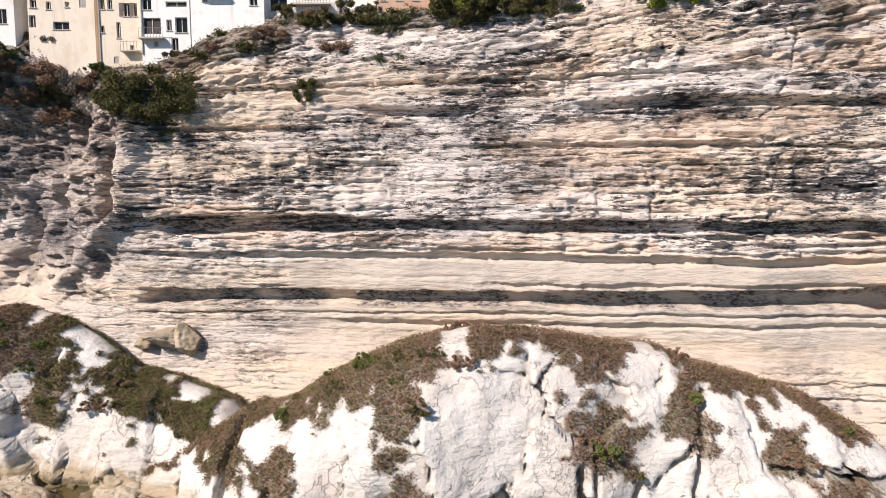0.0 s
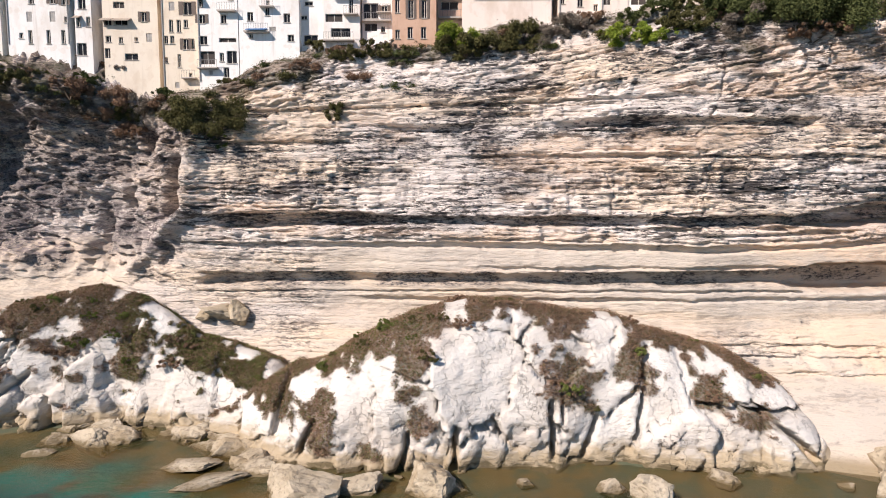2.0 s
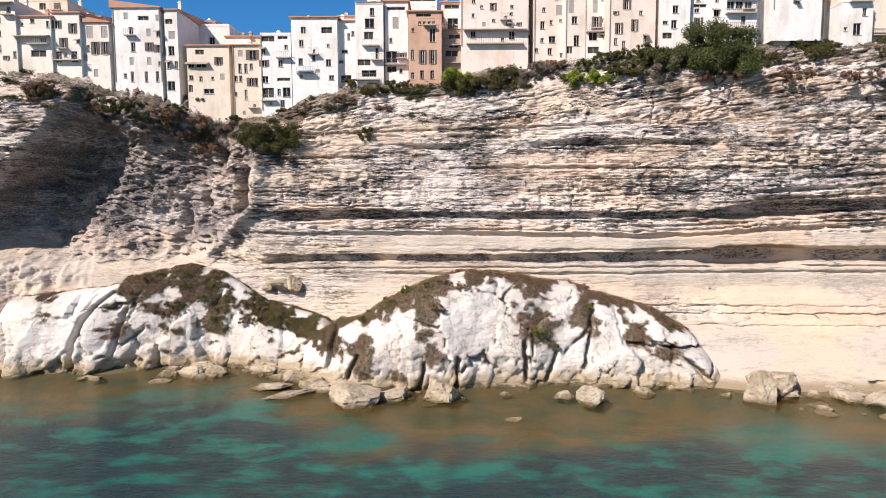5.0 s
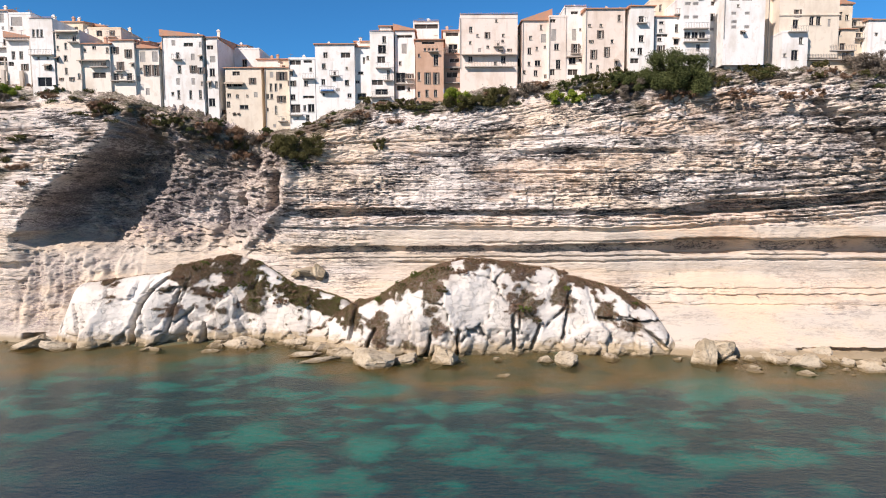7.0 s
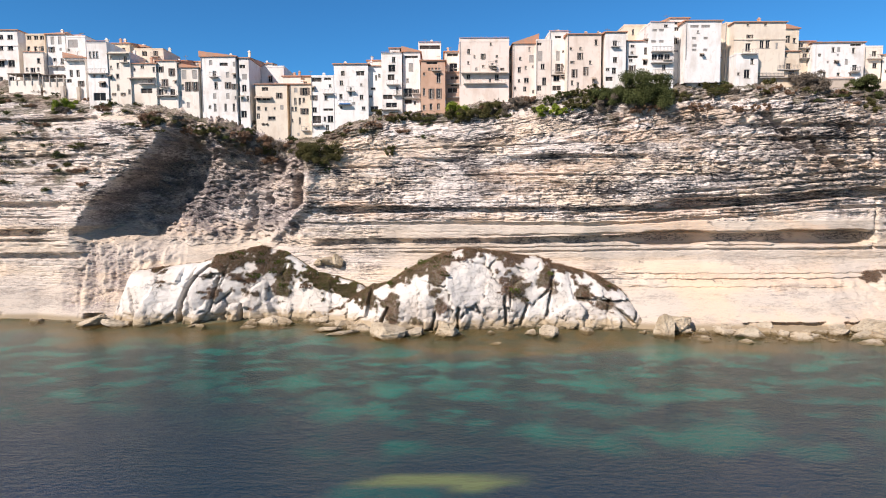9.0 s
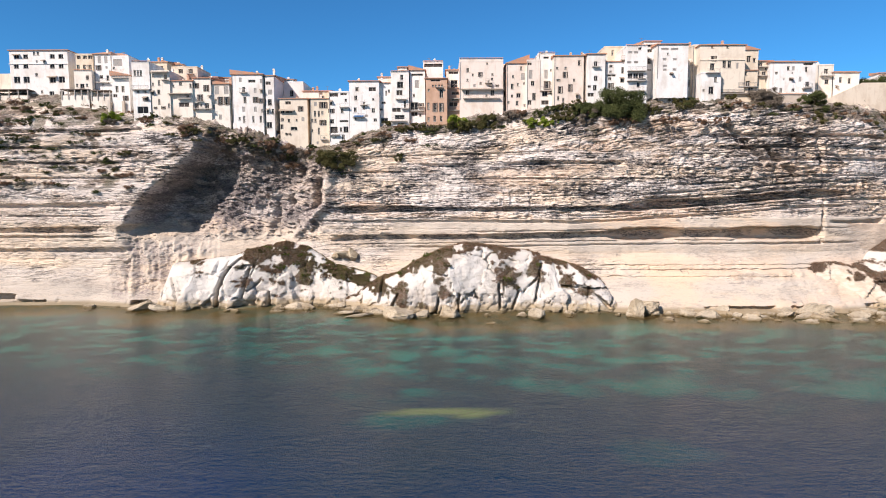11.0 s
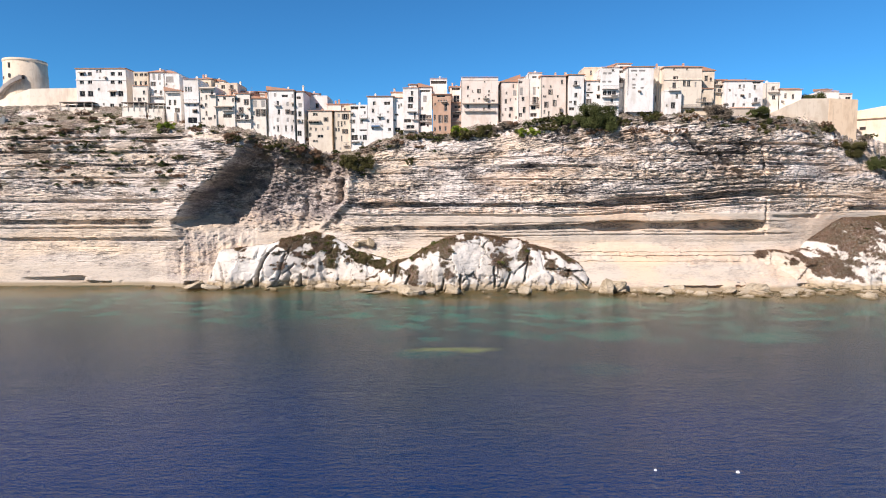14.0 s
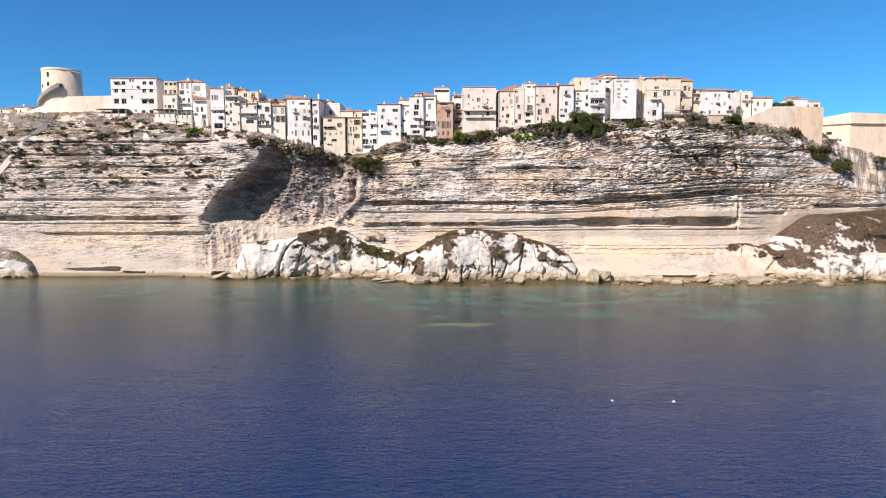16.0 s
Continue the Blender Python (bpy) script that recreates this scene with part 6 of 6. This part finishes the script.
def plant_bushes():
    big = "dense dark green tree at the cliff edge below the houses"
    low = {"bright": "bright yellow-green shrub on the cliff edge", "olive": "dark olive shrub on the cliff edge", "grey": "grey dry bush on the cliff edge",
           "brown": "low brown scrub on the cliff edge", "green": "rounded green shrub beside the large tree"}
    for x, z, w, h, kind in ((34.5, 50.6, 9, 3.4, "green"), (38, 50, 6, 4, "green"), (1, 47.8, 5.2, 3.5, "bright"), (1.5, 46.8, 8.5, 2.4, "olive"), (5.5, 47.0, 6, 3, "olive"), (9, 47.4, 5.5, 4, "olive"),
                             (15.5, 48.5, 5, 3.8, "grey"), (12.8, 48.2, 4, 2.6, "grey"), (21.5, 47.2, 6.5, 2.8, "bright"), (25.5, 47.6, 5, 2.4, "bright"), (28.5, 49, 6, 2.2, "olive"), (35.7, 47.8, 4.4, 4.4, "grey"),
                             (48.6, 49.3, 4.4, 2.4, "grey"), (52.5, 50.4, 5, 2.6, "olive"), (-6.7, 45.6, 1.8, 2.6, "grey"), (-11, 47.3, 6, 1.9, "olive"), (-15, 46.6, 3, 1.6, "olive"), (-20, 45.4, 2.4, 1.8, "brown"),
                             (44, 47.6, 7, 1.6, "brown"), (60, 51.4, 4, 1.5, "olive"), (66, 51.8, 3.5, 1.6, "grey"), (72, 51.6, 4, 1.6, "olive"), (78, 51.5, 3.5, 1.5, "brown"), (91, 51.4, 4, 2.0, "olive"), (56, 48, 8, 1.6, "brown"), (68, 47.5, 9, 1.6, "brown")):
        bush(x, face_at(x, z + 0.3 * h) + 0.5, z, w, h, kind, int(abs(x * 10)) + 5, low[kind])
    # plants that hang over the rib beside the hollow
    for x, z, w, h, kind in ((-36.2, 37.4, 5.0, 5.4, "olive"), (-33.2, 36.8, 5.4, 5.4, "olive"), (-30, 37.8, 5.4, 4.2, "olive"), (-31.6, 35.0, 2.6, 3.2, "moss"), (-45.5, 36.4, 2.6, 6.5, "olive"), (-47, 41, 4, 3.4, "brown"), (-44, 40.5, 3.4, 2.6, "grey"), (-53, 42.5, 6, 2.4, "brown"), (-60, 44, 6, 2.6, "olive"), (-40.5, 41, 4.5, 2, "brown")):
        bush(x, face_at(x, z + 0.4 * h) + 0.3, z, w, h, kind, int(abs(x * 10)) + 7, {"olive": "ragged olive shrub hanging on the cliff spur", "moss": "green shrub hanging on the cliff spur", "brown": "dry brown shrub at the hollow's rim", "grey": "dry grey shrub at the hollow's rim"}[kind])
    for x, y, z, w, h, kind, label, name, trunk in (
            (44.2, 75.6, 49.4, 9.8, 8.2, "green", big, "tree", False),
            (84, 77, 51.5, 6.5, 6.5, "grey", "large grey-brown bush at the cliff edge", "bush", False), (98, 79, 50.5, 5.5, 7, "green", "dark green bush at the rampart's end", "bush", False),
            (97.5, 76.5, 46, 3, 6, "olive", "hanging olive creeper on the cliff edge", "bush", False),
            (-70, 90, 49.5, 6, 4.5, "olive", "olive shrub below the houses", "bush", False), (-83, 88, 49.8, 5, 3.6, "grey", "dry grey shrub below the houses", "bush", False),
            (-89, 87, 50.5, 4.5, 3.8, "olive", "olive shrub below the houses", "bush", False), (-96, 84, 50, 5.5, 3.2, "bright", "yellow-green shrub on the cliff edge", "bush", False),
            (-78, 86, 49, 5, 3.5, "olive", "olive shrub below the houses", "bush", False), (-60, 90, 46, 5, 3, "grey", "dry grey shrub on the hollow's rim", "bush", False),
            (124, 93, 57.5, 7, 6, "green", "dark green tree above the rampart", "tree", True), (116, 90, 53.5, 5, 3, "olive", "olive shrub on the rampart slope", "bush", False),
            (134, 88, 41, 8, 5, "olive", "olive shrub on the slope below the bastion", "bush", False), (144, 89, 37, 8, 5, "green", "green shrub on the slope below the bastion", "bush", False)):
        bush(x, y, z, w, h, kind, int(abs(x * 10)) + 3, label, name, trunk)
    bush(-15.4, face_at(-15.4, 40) - 0.9, 38.5, 2.3, 2.6, "olive", 77, "small olive shrub clinging to the cliff face")
    bank = random.Random(17)
    for i in range(11):       # dry scrub on the bank below the houses round the hollow
        x = bank.uniform(-74, -40)
        z = float(edge_height(x)) - bank.uniform(0.2, 5.5)
        kind = bank.choice(("brown", "brown", "grey", "grey", "olive"))
        bush(x, face_at(x, z) - 0.1, z - 0.5, bank.uniform(2, 4.2), bank.uniform(1.2, 2.6), kind, 2500 + i, {"brown": "dry brown scrub on the bank above the hollow", "grey": "dry grey scrub on the bank above the hollow", "olive": "olive shrub on the bank above the hollow"}[kind])
    spots = random.Random(9)
    for i in range(18):
        x = spots.uniform(118, 168)
        bush(x, 86 + spots.uniform(-2, 6) + 0.35 * max(0, x - 140), float(town_height(x)) - spots.uniform(0.5, 4), spots.uniform(2, 4.5), spots.uniform(1.2, 2.6), spots.choice(("olive", "grey", "brown", "green")), 900 + i, "rough scrub bush on the slope below the bastion")
    r = random.Random(21)
    kinds = ("olive", "grey", "brown", "brown", "green")
    for i in range(64):
        x = r.uniform(-168, 128) if r.random() < 0.6 else r.uniform(-168, -60)
        top = float(edge_height(x))
        low = x < -88 and r.random() < 0.7
        z = top - (r.uniform(3, 14) if low else abs(r.gauss(0, 1.6)))
        y = face_at(x, min(z, top)) + 0.3
        s = r.uniform(0.8, 2.6)
        kind = r.choice(kinds)
        bush(x, y, z - 0.3, s * 1.6, s * 0.7, kind, 500 + i, {"olive": "low olive shrub on a cliff ledge", "grey": "low dry grey shrub on a cliff ledge", "brown": "low brown scrub on a cliff ledge", "green": "low green shrub on a cliff ledge"}[kind])

    gx, gy, gz, cover = RIM
    for i in range(46):
        x = r.uniform(-92, 114)
        col = int(np.abs(gx[0] - x).argmin())
        row = r.randrange(4, 22)
        s = r.uniform(0.9, 2.6)
        kind = r.choice(("olive", "olive", "grey", "brown", "green"))
        bush(x, float(gy[row, col]), float(gz[row, col]) - 0.3, s * 1.5, s * 0.75, kind, 1500 + i, {"olive": "olive shrub on the bank below the houses", "grey": "dry grey shrub on the bank below the houses", "brown": "brown scrub on the bank below the houses", "green": "green shrub on the bank below the houses"}[kind])


plant_bushes()


def scrub(name, label, surface, per, kind, seed, span=(-500, 500), size=0.085):
    """Scrub cover as many small blades standing on the overgrown parts of a mound."""
    x, y, z, veg = surface
    r = np.random.RandomState(seed)
    keep = np.argwhere((veg > 0.45) & (z > 0.8) & (x > span[0]) & (x < span[1]) & (np.arange(len(x))[:, None] < 84))
    pick = keep[r.randint(0, len(keep), per)]
    i, j = pick[:, 0], pick[:, 1]
    p = np.stack([x[i, j], y[i, j], z[i, j]], 1)
    tuft = 0.08 + 0.55 * np.clip(fbm(p[:, 0] / 0.9, p[:, 2] / 0.9 + p[:, 1], seed, 2) + 0.35, 0, 1)
    p = p + r.normal(size=p.shape) * (0.16, 0.16, 0.05)
    p[:, 2] += tuft * r.uniform(0, 1, per)
    p[:, 1] -= tuft * r.uniform(0, 0.8, per)
    ob = blade_object(name, blades(p, r, size, 0.35), LEAVES[kind])
    return tagged(ob, label, "scrub", kind="stuff")


scrub("scrub", "dry brown scrub covering the white rock mound", CENTRE, 90000, "brown", 1)
scrub("scrub", "olive scrub mixed into the mound's cover", CENTRE, 22000, "olive", 2)
scrub("scrub", "dry brown scrub covering the rock mound", LEFT, 70000, "brown", 3)
scrub("scrub", "olive-green scrub covering the rock mound", LEFT, 30000, "olive", 4)
scrub("scrub", "dark brown scrub covering the rock spur", RIGHT, 120000, "brown", 5, size=0.13)
scrub("scrub", "grey dry scrub mixed into the spur's cover", RIGHT, 50000, "grey", 6, size=0.13)
scrub("scrub", "olive scrub on the spur's gentle slope", RIGHT, 40000, "olive", 13, (131, 500), size=0.15)
scrub("scrub", "lush green scrub in the saddle between the mounds", LEFT, 26000, "moss", 7, (-42, -22))
scrub("scrub", "green tufts on the white mound", CENTRE, 9000, "moss", 8, (-24, -3))

scrub("scrub", "dark green scrub along the cliff edge", RIM, 9000, "green", 11)
scrub("scrub", "dark olive scrub along the cliff edge", RIM, 14000, "olive", 12)


def mound_bushes(surface, count, label_of, seed, top=84):
    """Low rounded shrubs standing out of a mound's cover."""
    x, y, z, veg = surface
    r = random.Random(seed)
    keep = np.argwhere((veg > 0.5) & (z > 1.5) & (np.arange(len(x))[:, None] < top))
    for i in range(count):
        a, b = keep[r.randrange(len(keep))]
        s = r.uniform(0.7, 1.8)
        kind = r.choice(tuple(label_of))
        bush(float(x[a, b]), float(y[a, b]), float(z[a, b]) - 0.25, s * 1.5, s * 0.6, kind, seed * 100 + i, label_of[kind])


mound_bushes(CENTRE, 28, {"brown": "low brown shrub on the white mound", "olive": "low olive shrub on the white mound", "moss": "low green shrub on the white mound"}, 31)
mound_bushes(LEFT, 32, {"brown": "low brown shrub on the overgrown mound", "olive": "low olive shrub on the overgrown mound", "moss": "low green shrub on the overgrown mound"}, 32)
mound_bushes(RIGHT, 18, {"brown": "low brown shrub on the rock spur", "olive": "low olive shrub on the rock spur", "green": "dark green shrub on the rock spur"}, 33)


def ledge_scrub(count, kind, label, seed):
    """Small tufts strewn over the ledges of the cliff, too many to count."""
    r = random.Random(seed)
    spots, sizes = [], []
    for i in range(count):
        x = r.uniform(-172, -84) if r.random() < 0.75 else r.uniform(-84, 126)
        top = float(edge_height(x))
        z = top - (r.uniform(0, 24) ** 1.0 if x < -88 else abs(r.gauss(0, 2.0)))
        y = face_at(x, z) - 0.3
        wide = r.uniform(0.5, 1.6)
        for k in range(6):
            spots.append((x + r.gauss(0, wide), y + r.gauss(0, 0.25), z + r.gauss(0, 0.16)))
            sizes.append(r.uniform(0.35, 0.75))
    v = leaf_cloud(np.array(spots), np.array(sizes), 42000, 0.12, seed, 0.6)
    tagged(blade_object("scrub", v, LEAVES[kind]), label, "scrub", kind="stuff")


ledge_scrub(75, "olive", "olive tufts of scrub along the cliff ledges", 41)
ledge_scrub(75, "green", "dark tufts of scrub along the cliff ledges", 42)
ledge_scrub(50, "brown", "dry brown tufts of scrub along the cliff ledges", 43)
